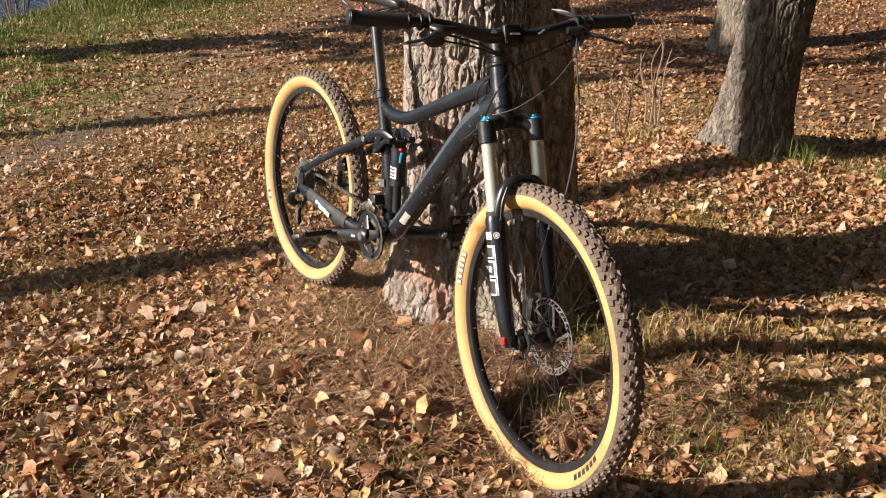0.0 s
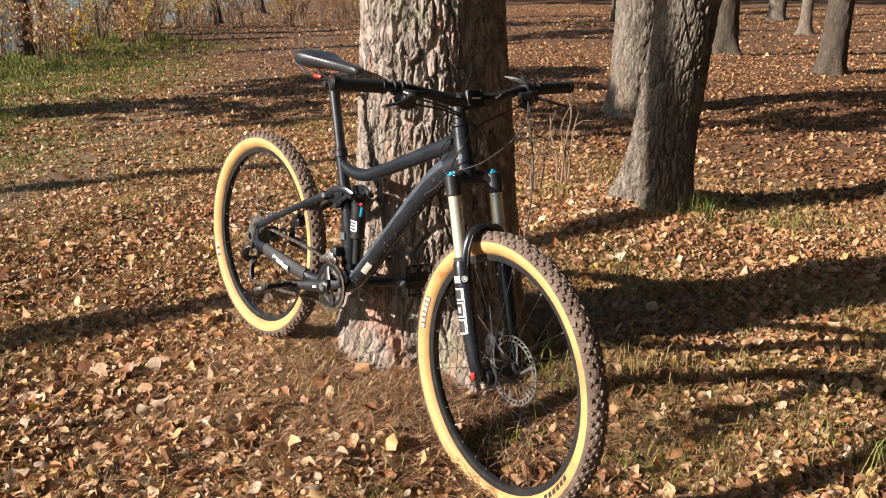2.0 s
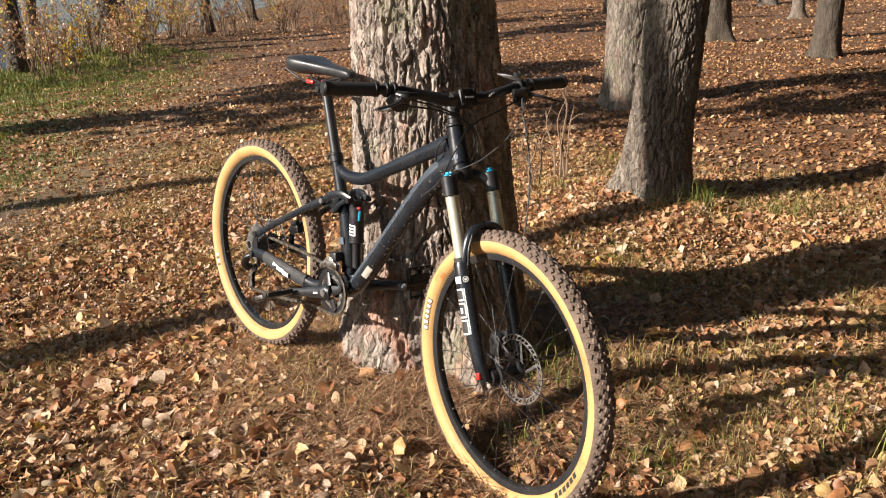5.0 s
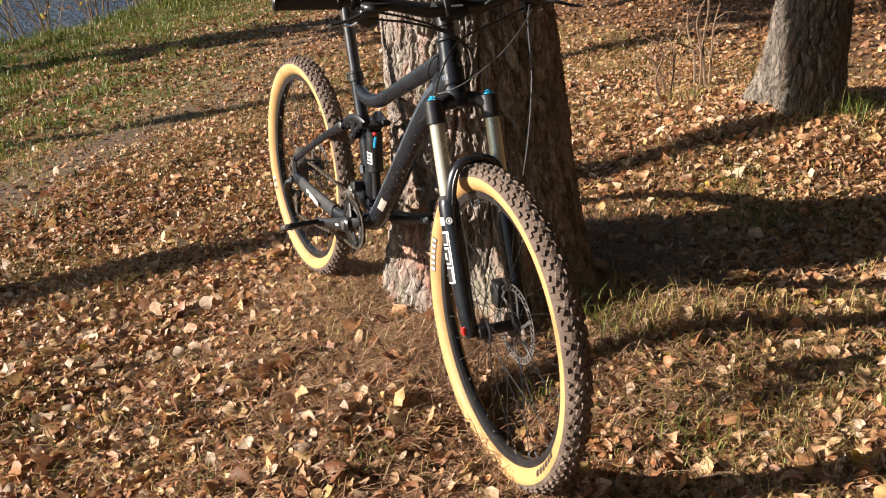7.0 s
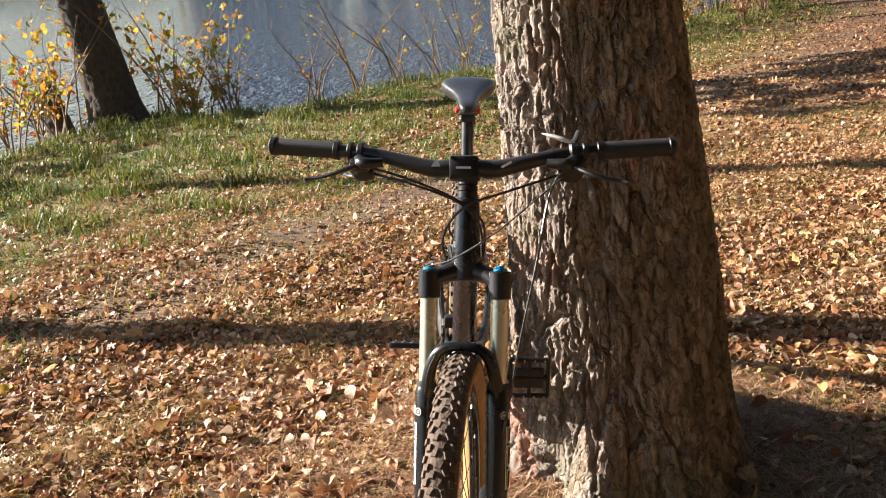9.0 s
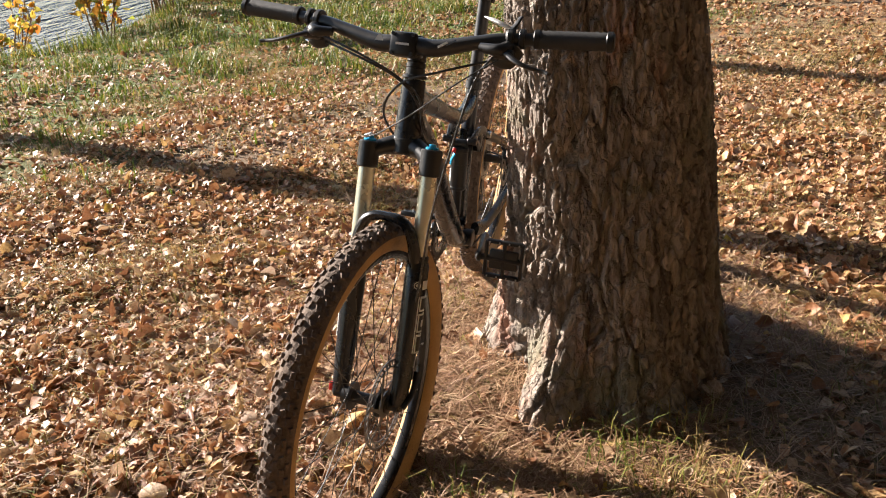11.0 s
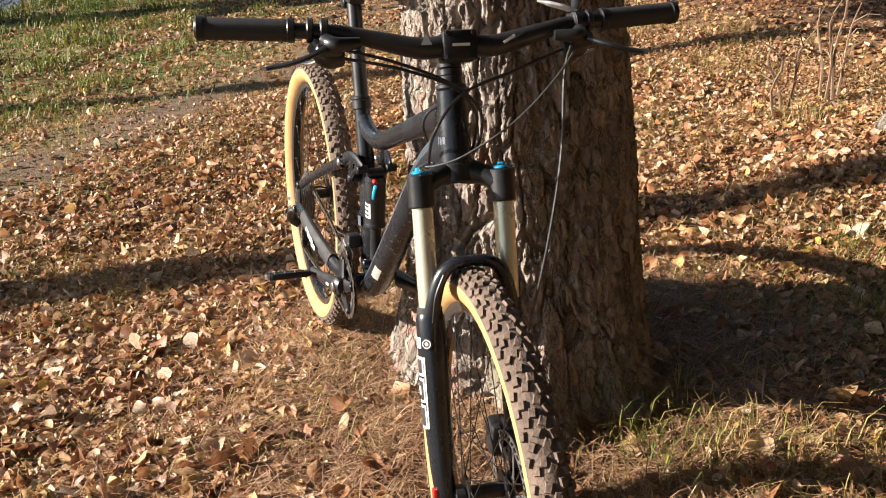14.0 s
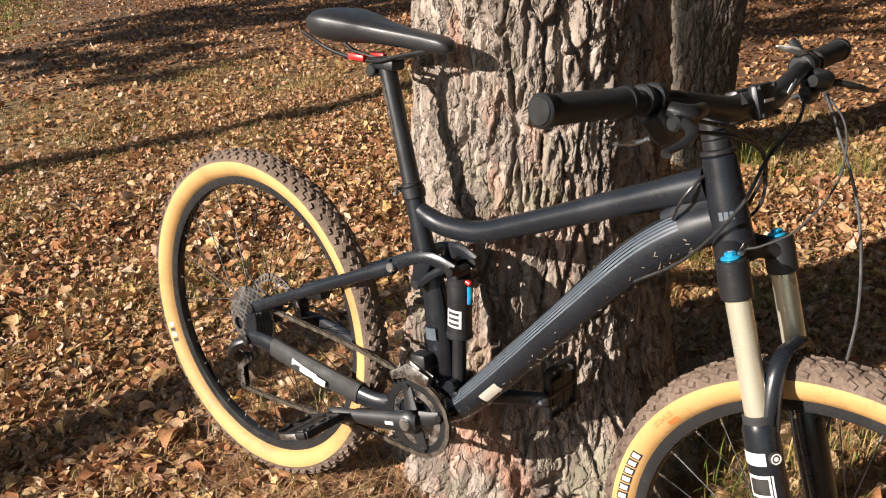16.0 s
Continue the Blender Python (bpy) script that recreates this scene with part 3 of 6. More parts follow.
    d = scatter(260000, -4.5, 3.2, -3.2, 3.8, lambda x, y: np.clip(clump(1.7 * x, 1.7 * y) * 1.6 - 0.5, 0.2, 1) * (np.hypot(x - TREE[0], y - TREE[1]) > 0.35) * np.clip(np.hypot(x - 0.6, y - 0.2) / 0.9, 0.15, 1) * (1 - 0.85 * path_at(x, y)) * (0.75 + 0.5 * np.exp(-((x - 1.6) ** 2 + (y - 1.6) ** 2) / 1.5)))
    tagged(new("dry_grass", blades_mesh("dry_grass", d, rng.uniform(0.02, 0.07, len(d)), rng.uniform(0.6, 1.9, len(d)), rng.uniform(0.0016, 0.0028, len(d)), M["dry_grass"])), "sparse low grass half dry between the leaves", "grass", "", "stuff")


def build_tufts():
    for x, y, n, h, mtl in ((0.85, 0.47, 75, 0.1, "grass"), (0.93, 0.62, 90, 0.1, "dry_grass"), (0.74, 0.62, 60, 0.09, "dry_grass"), (1.02, 0.78, 80, 0.1, "dry_grass"), (1.2, 1.05, 60, 0.09, "dry_grass"), (1.12, 0.9, 45, 0.09, "dry_grass"), (0.62, 1.35, 60, 0.1, "grass"), (0.3, 1.6, 60, 0.09, "grass"), (1.35, 0.35, 50, 0.09, "grass"), (0.2, 2.45, 80, 0.16, "grass"),
                            (0.05, 2.3, 70, 0.12, "dry_grass"), (0.55, 2.7, 60, 0.12, "grass"), (-0.7, 2.35, 60, 0.12, "dry_grass"), (0.95, -0.3, 40, 0.05, "grass"), (-0.12, 0.3, 40, 0.07, "grass"), (1.0, 0.12, 40, 0.08, "grass"), (1.74, 0.72, 22, 0.2, "dry_grass"), (1.66, 0.8, 30, 0.12, "grass"), (1.5, 1.2, 40, 0.09, "grass"), (0.75, 1.6, 40, 0.09, "grass")):
        p = np.stack([rng.normal(x, 0.055, n), rng.normal(y, 0.055, n)], -1)
        p = np.c_[p, ground_z(p[:, 0], p[:, 1]) - 0.004]
        me = blades_mesh("grass_tuft", p, rng.uniform(0.5, 1.2, n) * h, rng.uniform(0.2, 1.1, n), rng.uniform(0.002, 0.0036, n), M[mtl])
        o = p.mean(0)
        me.transform(Matrix.Translation(-Vector(o)))
        ob = tagged(new("grass_tuft", me), "tuft of %s grass blades among the leaves" % ("green" if mtl == "grass" else "straw-coloured"), "grass", "grass tufts", "stuff")
        ob.location = o


def build_yellow_leaves():
    for i in range(120):
        x, y = (rng.uniform(-1.6, 2.1), rng.uniform(-1.9, 2.6)) if i > 45 else (rng.uniform(0.7, 1.9), rng.uniform(0.15, 1.6))
        if math.hypot(x - TREE[0], y - TREE[1]) < 0.4 or (0.9 < x < 1.55 and -0.2 < y < 0.1):
            continue
        s = rng.uniform(0.035, 0.06)
        me = leaves_mesh("fallen_leaf", np.zeros((1, 3)), np.array([s]), M["yellow_leaf"], 0.25)
        ob = tagged(new("fallen_leaf", me), "bright yellow birch leaf lying on the litter", "leaf", "yellow fallen leaves")
        ob.location = (x, y, float(ground_z(x, y)) + 0.004)


def build_twigs():
    r = np.random.default_rng(12)
    for x, y, a, l in ((0.98, 0.52, 2.6, 0.22), (0.8, 0.72, 0.4, 0.18), (-0.9, -0.9, 1.2, 0.16), (0.4, -0.8, 2.2, 0.14), (1.5, 0.3, 0.9, 0.17), (-0.5, 1.4, 2.0, 0.25), (0.2, 1.9, 0.3, 0.22), (-1.5, -0.3, 1.0, 0.2), (1.3, -0.5, 2.9, 0.13)):
        z = float(ground_z(x, y))
        t = thing("twig", "thin dry twig lying among the leaves", "twig", Matrix.Translation((x, y, z + 0.012)), "fallen twigs")
        d = Vector((math.cos(a), math.sin(a), 0))
        n = Vector((-d.y, d.x, 0))
        part("stick", sweep(bmesh.new(), [-d * l / 2, -d * l * 0.1 + n * 0.012 + Vector((0, 0, 0.008)), d * l * 0.25 - n * 0.006, d * l / 2 + Vector((0, 0, 0.02))], [0.0032, 0.0028, 0.002, 0.001], 6, n=3), M["twig"], t)
        part("side_shoot", sweep(bmesh.new(), [n * 0.01 + Vector((0, 0, 0.006)), d * l * 0.12 + n * 0.04 + Vector((0, 0, 0.018))], [0.0018, 0.0008], 5), M["twig"], t)


# ---- trees ----


def trunk_mesh(name, base, lean, r0, taper, flare, height, material, seg, rows, depth, cell=0.05, top=3.0, bulge=()):
    """A bark-covered trunk: furrowed plates, a flared foot and a leaning, tapering stem."""
    zs = [-0.15 + (top + 0.15) * i / rows for i in range(rows + 1)]
    k = 10
    zs += [top + (height - top) * (i + 1) / k for i in range(k)]
    lobes = [(rng.uniform(0, 6.28), rng.uniform(0.15, 0.5)) for _ in range(4)]
    V = []
    for z in zs:
        zz = max(z, -0.02)
        r = max(0.03, r0 - taper * min(z, 2.2) - (r0 * 0.55) * max(0, (z - 2.2) / height))
        fl = flare * math.exp(-zz / 0.16)
        cx, cy = lean[0] * min(z, 6), lean[1] * min(z, 6)
        for j in range(seg):
            a = 2 * math.pi * j / seg
            ca, sa = math.cos(a), math.sin(a)
            f = fl * (1 + sum(w * math.cos((q + 2) * (a - ph)) for q, (ph, w) in enumerate(lobes)))
            R = r * (1 + 0.05 * math.sin(2 * a + 1.1 * z) + 0.03 * math.sin(3 * a - 0.8 * z)) + f
            for (ba, bz, br, bw) in bulge:
                da = (a - ba + math.pi) % (2 * math.pi) - math.pi
                R += br * math.exp(-(da / bw) ** 2 - ((z - bz) / 0.22) ** 2)
            q = Vector((ca * r0, sa * r0, z))
            w = noise.noise_vector(Vector((q.x * 8, q.y * 8, z * 4))) * 0.016 + noise.noise_vector(q * 38) * 0.006
            p = Vector(((q.x + w.x) / cell, (q.y + w.y) / cell, (z + 1.8 * w.z) / (cell * 4.2)))
            d, f1 = noise.voronoi(p)
            p2 = Vector(((q.x + 1.3 * w.y) / (cell * 0.4), (q.y + 1.3 * w.x) / (cell * 0.4), (z + w.x) / (cell * 2.0)))
            d2, f2 = noise.voronoi(p2)
            t = min(1.0, (d[1] - d[0]) / 0.15)
            e = t * t * (3 - 2 * t)
            t = min(1.0, (d2[1] - d2[0]) / 0.16)
            e2 = t * t * (3 - 2 * t)
            step = 0.5 * noise.noise(f1[0] * 7.3) + 0.45 * noise.noise(f2[0] * 5.1)
            rough = noise.fractal(Vector((q.x * 70, q.y * 70, z * 24)), 0.8, 2.1, 4)
            R += depth * (e - 0.85) + depth * 0.42 * (e2 - 0.8) * e + depth * 0.5 * step * e + depth * 0.24 * rough
            V.append((base[0] + cx + R * ca, base[1] + cy + R * sa, base[2] + z))
    n = len(zs)
    idx = np.arange(n * seg).reshape(n, seg)
    nx = np.roll(idx, -1, 1)
    F = np.stack([idx[:-1], nx[:-1], nx[1:], idx[1:]], -1).reshape(-1, 4)
    V = np.array(V) - np.array(base)
    return raw_mesh(name, V, F, material, True)


def crown_of(tree, height, lean, spread, n, seed, material="crown_leaf", limb_mat="bark_grey", limbs=9):
    """Limbs and a crown of many leaf clumps, with gaps."""
    r = np.random.default_rng(seed)
    pts = []
    bm = bmesh.new()
    for i in range(limbs):
        z = height * (0.55 + 0.42 * i / limbs)
        a, l = r.uniform(0, 6.28), spread * (1.05 - 0.6 * i / limbs) * r.uniform(0.7, 1.1)
        s = Vector((lean[0] * 6, lean[1] * 6, z))
        e = s + Vector((math.cos(a) * l, math.sin(a) * l, l * r.uniform(0.1, 0.5)))
        q = s.lerp(e, 0.5) + Vector((0, 0, 0.12 * l))
        sweep(bm, [s, q, e], [0.055, 0.035, 0.012], 6)
        for _ in range(n // limbs):
            t = r.uniform(0.35, 1.08)
            b = s.lerp(e, t)
            pts.append((b.x + r.normal(0, 0.3), b.y + r.normal(0, 0.3), b.z + r.normal(0.1, 0.25)))
    part("limbs", bm, M[limb_mat], tree)
    P = np.array(pts)
    part("crown", leaves_mesh("crown", P, r.uniform(0.22, 0.5, len(P)), M[material], 0.9, 0.4, True, True), None, tree)


def tree(x, y, lean, r0, taper, flare, height, material, label, seg=48, rows=90, depth=0.012, cell=0.05, crown=(1.6, 500), group="woodland trees", seed=1, leaf="crown_leaf", bulge=(), top=3.0):
    z = float(ground_z(x, y)) - 0.02
    t = thing("tree", label, "tree", Matrix.Translation((x, y, z)), group)
    part("trunk", trunk_mesh("trunk", (x, y, z), lean, r0, taper, flare, height, M[material], seg, rows, depth, cell, top, bulge), None, t)
    if crown:
        crown_of(t, height, lean, crown[0], crown[1], seed, leaf, "bark_grey")
    return t


def build_trees():
    # the trunk that carries the bicycle
    # crowns of the first three trees are unseen, made dense to cut sky light
    tree(0.375, 0.435, (0.055, -0.06), 0.283, 0.06, 0.046, 13, "bark", "thick old pine trunk with deeply furrowed grey-brown bark", 480, 520, 0.0175, 0.044, (4.8, 10000), seed=3, bulge=((1.3, 0.3, -0.014, 0.8), (1.4, 0.7, -0.004, 0.8), (1.4, 1.1, -0.016, 0.8), (1.4, 1.5, -0.02, 0.8), (1.15, 0.0, -0.04, 0.8), (-0.45, -0.12, 0.25, 0.25), (-1.9, -0.03, 0.05, 0.4), (0.1, 0.5, -0.012, 0.5), (0.1, 0.9, -0.012, 0.5)) + tuple((-0.6, 0.3 * k - 0.1, 0.013, 0.42) for k in range(8)), top=2.4)
    tree(-0.14, 2.5, (0.064, 0.085), 0.157, 0.006, 0.085, 12, "bark_grey", "slender pine trunk with cracked grey bark", 260, 260, 0.017, 0.036, (4.0, 4200), seed=4, top=2.6)
    tree(-2.55, 5.72, (0.01, 0.01), 0.25, 0.01, 0.09, 13, "bark_grey", "grey-brown pine trunk standing further back", 140, 140, 0.014, 0.045, (4.0, 4200), seed=5, top=3.0)
    tree(-5.86, 13.1, (-0.03, 0.0), 0.27, 0.02, 0.12, 13, "bark_dark", "dark tree trunk deep in the wood", 48, 60, 0.015, 0.07, (1.8, 500), seed=6)
    tree(-2.75, 10.6, (0.03, 0.02), 0.17, 0.01, 0.07, 11, "bark_dark", "thin dark trunk deep in the wood", 48, 60, 0.012, 0.06, (1.5, 400), seed=7)
    tree(-16.64, 4.20, (0.02, 0.0), 0.20, 0.01, 0.1, 9, "bark_dark", "dark alder trunk among the bank thicket", 40, 50, 0.015, 0.08, (1.8, 400), "shore trees", 120)
    tree(-21.26, 8.07, (0.02, 0.0), 0.30, 0.01, 0.1, 9, "bark_dark", "dark alder trunk among the bank thicket", 40, 50, 0.015, 0.08, (1.8, 400), "shore trees", 121)
    r = np.random.default_rng(21)
    for i, (x, y, w) in enumerate(((-14.8, 32.8, 0.45), (-15.8, 23.5, 0.3), (-16.6, 24.4, 0.25), (-8.5, 22, 0.2), (-6.5, 27, 0.3), (-1.0, 19, 0.28), (2.0, 24, 0.3), (5.0, 17, 0.3), (-11, 38, 0.35), (-20, 36, 0.3), (-24, 22, 0.3), (-30, 30, 0.35), (-3, 36, 0.35), (7, 30, 0.3), (-24.2, 9.6, 0.3), (-19.9, 5.6, 0.28), (-27, 14, 0.3), (9, 10, 0.3), (13, 19, 0.3), (-34, 20, 0.3))):
        tree(x, y, (r.uniform(-0.03, 0.03), r.uniform(-0.03, 0.03)), w * 0.75, 0.01, 0.1, r.uniform(10, 14), "bark_dark" if i % 3 else "bark_grey", "distant bare tree trunk among fallen leaves", 24, 30, 0.015, 0.1, (1.8, 260), seed=30 + i)
    # trees added unseen behind the walk, whose crowns block sky light over the clearing
    for i, (x, y, h) in enumerate(((4.6, 2.2, 9.5), (3.2, 7.0, 10), (8.5, -0.5, 10), (9.0, 8.0, 12), (4.8, 10.5, 11), (5.6, -0.6, 10.5), (4.4, 4.8, 10), (7.5, 2.5, 11), (7.0, 5.5, 11), (6.6, -3.4, 10))):
        tree(x, y, (r.uniform(-0.02, 0.02), r.uniform(-0.02, 0.02)), 0.2, 0.01, 0.08, h, "bark_dark", "added unseen pine behind the walk that blocks sky light", 32, 40, 0.014, 0.08, (4.2, 5200), seed=90 + i)
    # trees between the sun and the place, known by the shadows they cast
    for i, (x, y, w, lean) in enumerate(SHADE_TREES):
        tree(x, y, (lean, 0.01), w, 0.004, 0.05, 11, "bark_dark", "lakeside trunk whose long shadow crosses the clearing", 32, 40, 0.012, 0.08, (1.4, 260), "shore trees", 60 + i)
    # leaning trunk and stump on the bank
    tree(-9.3, -4.6, (-0.1, -0.17), 0.38, 0.05, 0.1, 7, "bark_dark", "dark leaning trunk on the lake bank", 64, 70, 0.02, 0.08, (1.6, 400), "shore trees", 80, "shrub_leaf")
    t = thing("tree_stump", "broken dark stump beside the leaning bank tree", "stump", Matrix.Translation((-9.2, -5.4, float(ground_z(-9.2, -5.4)) - 0.05)))
    part("stump", trunk_mesh("stump", (0, 0, 0), (-0.25, -0.2), 0.2, 0.08, 0.08, 1.0, M["bark_dark"], 40, 30, 0.02, 0.07, 0.9), None, t)


SHADE_TREES = ((-2.0, -5.6, 0.125, -0.21), (-5.82, -7.2, 0.13, -0.05))


def shrub(x, y, h, stems, leaves, seed, label, leaf="shrub_leaf", spread=0.35, group="bank shrubs"):
    r = np.random.default_rng(seed)
    z = float(ground_z(x, y))
    t = thing("shrub", label, "shrub", Matrix.Translation((x, y, z)), group)
    pts = []
    for _ in range(stems):
        a, l = r.uniform(0, 6.28), h * r.uniform(0.6, 1.1)
        d = Vector((math.cos(a), math.sin(a), 0)) * (spread * l * r.uniform(0.3, 1.3))
        b = Vector((r.normal(0, 0.08), r.normal(0, 0.08), -0.03))
        line = [b, b + d * 0.25 + Vector((0, 0, l * 0.4)), b + d * 0.7 + Vector((r.normal(0, 0.04), r.normal(0, 0.04), l * 0.75)), b + d + Vector((0, 0, l))]
        bm = bmesh.new()
        sweep(bm, line, [0.011 * h ** 0.5, 0.008 * h**0.5, 0.005, 0.002], 5, n=3)
        for k in range(4):
            q = smooth_path(line, 4)[3 + 2 * k]
            e = q + Vector((r.normal(0, 0.16), r.normal(0, 0.16), r.uniform(0.05, 0.25))) * h * 0.7
            sweep(bm, [q, q.lerp(e, 0.5) + Vector((0, 0, 0.02)), e], [0.004, 0.003, 0.0015], 4)
            pts += [tuple(q.lerp(e, r.uniform(0.3, 1.05))) for _ in range(leaves // (stems * 4) + 1)]
        part("stem", bm, M["twig"], t)
    if leaves:
        P = np.array(pts)[:leaves] + r.normal(0, 0.03, (min(leaves, len(pts)), 3))
        part("foliage", leaves_mesh("foliage", P, r.uniform(0.04, 0.075, len(P)) * (1.5 if y < -2.5 else 1.0), M[leaf], 0.9, 0.3, True), None, t)


def build_shrubs():
    r = np.random.default_rng(5)
    for i, (x, y, h, s, l) in enumerate(((-9.4, -3.7, 1.7, 9, 130), (-9.0, -3.0, 1.3, 9, 120), (-9.7, -4.0, 2.0, 7, 90), (-8.9, -3.4, 0.8, 8, 120), (-8.1, -5.1, 1.7, 8, 150), (-7.4, -5.2, 1.5, 8, 140), (-8.7, -5.2, 1.9, 8, 120), (-6.3, -5.0, 1.3, 9, 230), (-5.6, -5.3, 1.1, 8, 190), (-9.6, -5.7, 1.5, 8, 130), (-10.4, -5.0, 1.9, 7, 110), (-4.9, -5.9, 1.1, 7, 160), (-9.4, -1.9, 1.6, 6, 25),
                                         (-9.9, -1.3, 1.7, 6, 20), (-10.2, -0.7, 1.5, 6, 12), (-10.6, -0.1, 1.3, 5, 8), (-11.4, 0.3, 1.6, 7, 60), (-14.5, 2.4, 1.3, 9, 160), (-16.5, 3.6, 1.4, 9, 160), (-18.4, 4.8, 1.5, 9, 160), (-20.4, 6.2, 1.5, 9, 160), (-22.5, 7.2, 1.4, 9, 150), (-24.5, 8.6, 1.5, 9, 150), (-26.5, 9.8, 1.5, 9, 150), (-17.3, 5.6, 0.8, 8, 90), (-20.8, 7.8, 0.8, 8, 90), (-12.5, 1.2, 1.7, 7, 120), (-13.6, 2.0, 1.6, 7, 130), (-15.5, 3.4, 1.9, 8, 150), (-17.6, 4.6, 2.0, 8, 150), (-19.5, 6.5, 1.8, 8, 130), (-21.5, 7.6, 1.9, 8, 150), (-23.5, 8.6, 1.6, 8, 120), (-26, 11.5, 2.0, 8, 120), (-28, 16, 1.8, 7, 90))):
        shrub(x, y, h, s, l, 200 + i, "young bank shrub with sparse yellow autumn leaves" if l > 40 else "nearly bare thin grey shrub at the water", spread=r.uniform(0.35, 0.85))
    for i in range(26):
        x = -12.5 - 0.62 * i
        y = (r.uniform(0.9, 2.6) - 6.75 - 0.57 * x) / 0.82
        shrub(x, y, r.uniform(0.9, 1.9), 9, 260, 400 + i, "dense brown thicket on the far bank", "litter" if i % 3 else "shrub_leaf", 0.45, "bank thicket")
    for i in range(26):
        x, y = -22.0 - 0.4 * i + r.normal(0, 0.8), 10.5 + 0.62 * i + r.normal(0, 0.8)
        shrub(x, y, r.uniform(1.2, 2.4), 9, 240, 440 + i, "dense brown thicket on the far bank", "wood_litter" if i % 4 else "shrub_leaf", 0.45, "bank thicket")
    shrub(-0.95, 2.75, 0.7, 4, 0, 301, "bare reddish sapling stems beside the pine foot", spread=0.22, group="saplings")
    shrub(-0.78, 2.3, 0.45, 3, 0, 302, "bare reddish sapling stems beside the pine foot", spread=0.3, group="saplings")


def build_far_woods():
    r = np.random.default_rng(77)
    P, S = [], []
    for _ in range(260):
        q = np.array([-0.57, -0.82]) * r.uniform(176, 200) + np.array([0.82, -0.57]) * r.uniform(-560, 300)
        if q[1] < 0.3 * q[0] and r.uniform() < 0.93:
            continue
        h = r.uniform(18, 30)
        for _ in range(60):
            t = r.uniform(0.02, 1)
            w = 5.5 * (1.05 - t) + 0.6
            P.append((q[0] + r.normal(0, w * 0.5), q[1] + r.normal(0, w * 0.5), 2.4 + h * t))
            S.append(r.uniform(2.5, 5.0))
    for _ in range(420):
        a, d = r.uniform(-0.6, 2.9), r.uniform(55, 130)
        q = np.array([math.cos(a), math.sin(a)]) * d
        if shore(q[0], q[1]) < 12:
            continue
        h = r.uniform(8, 15)
        for _ in range(80):
            t = r.uniform(0.12, 1)
            P.append((q[0] + r.normal(0, 1.6), q[1] + r.normal(0, 1.6), h * t))
            S.append(r.uniform(0.7, 1.6))
    # unseen woodland added on the landward side, behind the walk, to hold off skylight
    for _ in range(420):
        a, d = r.uniform(-0.75, 1.65), r.uniform(12, 34)
        q = np.array([math.cos(a), math.sin(a)]) * d
        if shore(q[0], q[1]) < 9:
            continue
        h = r.uniform(9, 16)
        for _ in range(60):
            t = r.uniform(0.05, 1)
            P.append((q[0] + r.normal(0, 1.0), q[1] + r.normal(0, 1.0), h * t))
            S.append(r.uniform(0.9, 1.8))
    tagged(new("far_woods", leaves_mesh("far_woods", np.array(P), np.array(S), M["far_leaf"], 1.0, 0.4, True, True)), "distant mixed woodland round the lake and added unseen woods that block sky light", "woods", "", "stuff")


build_trees()
build_shrubs()
build_far_woods()
build_litter()
build_tufts()
build_yellow_leaves()
build_twigs()

# ---- the bicycle ----
# its own axes: x ahead, y to its left, z up, from the rear axle
WHEEL_R = 0.349
BIKE = pose(0, 0.025, 0.41, 0, 0, -2) @ pose(0, 0, 0, 0, 4.5, 0) @ pose(0, 0, 0, -6.5, 0, 0)
bike = thing("mountain_bike", "black full-suspension mountain bike with tan-wall tyres leaning on the pine", "bicycle", BIKE @ pose(0, 0, -WHEEL_R))
UP = pose(0, 0, WHEEL_R)
# steering axes: a ahead of the steerer, b up along it
HEAD = Vector((0.893, 0, 0.45))
HX, HZ = Vector((0.9304, 0, 0.3665)), Vector((-0.3665, 0, 0.9304))
STEER = Matrix.Translation(HEAD) @ Matrix((HX, Vector((0, 1, 0)), HZ)).transposed().to_4x4() @ pose(0, 0, 0, 0, 0, -6.5)
BB = (0.43, -0.014)


def bpart(name, bm, material, label="", parent=None, steer=False, smooth=35.0):
    if steer:
        bm.transform(STEER)
    return part(name, bm, M[material] if isinstance(material, str) else material, parent or bike, label, None if parent else UP, smooth)


def patch_tube(bm, c, u, v, w, r, a0, a1, t0, t1, n=5):
    """A thin film on a tube: axis point c, axis w, across u and v, radius r, from angle a0 to a1 (degrees) and t0 to t1 along w."""
    rows = []
    for t in (t0, t1):
        rows.append([bm.verts.new(Vector(c) + Vector(w) * t + (Vector(u) * math.cos(radians(a0 + (a1 - a0) * k / n)) + Vector(v) * math.sin(radians(a0 + (a1 - a0) * k / n))) * r) for k in range(n + 1)])
    for k in range(n):
        bm.faces.new((rows[0][k], rows[0][k + 1], rows[1][k + 1], rows[1][k]))
    return bm


# wheels: the axle along y, seen from the right side angles run from ahead (0) over the top (90) to the rear (180)
RC, RM = 0.3245, 0.028


def wall_y(r):
    return math.sqrt(max(1e-6, RM**2 - (r - RC) ** 2))


def wall_point(a, r, side, off=0.0006):
    y = wall_y(r) + off
    return Vector((r * math.cos(a), side * y, r * math.sin(a)))


def wall_patch(bm, a0, a1, r0, r1, side, off=0.0006, n=4):
    g = [[bm.verts.new(wall_point(radians(a0 + (a1 - a0) * i / n), r0 + (r1 - r0) * j / 2, side, off)) for j in range(3)] for i in range(n + 1)]
    for i in range(n):
        for j in range(2):
            bm.faces.new((g[i][j], g[i + 1][j], g[i + 1][j + 1], g[i][j + 1]))
    return bm


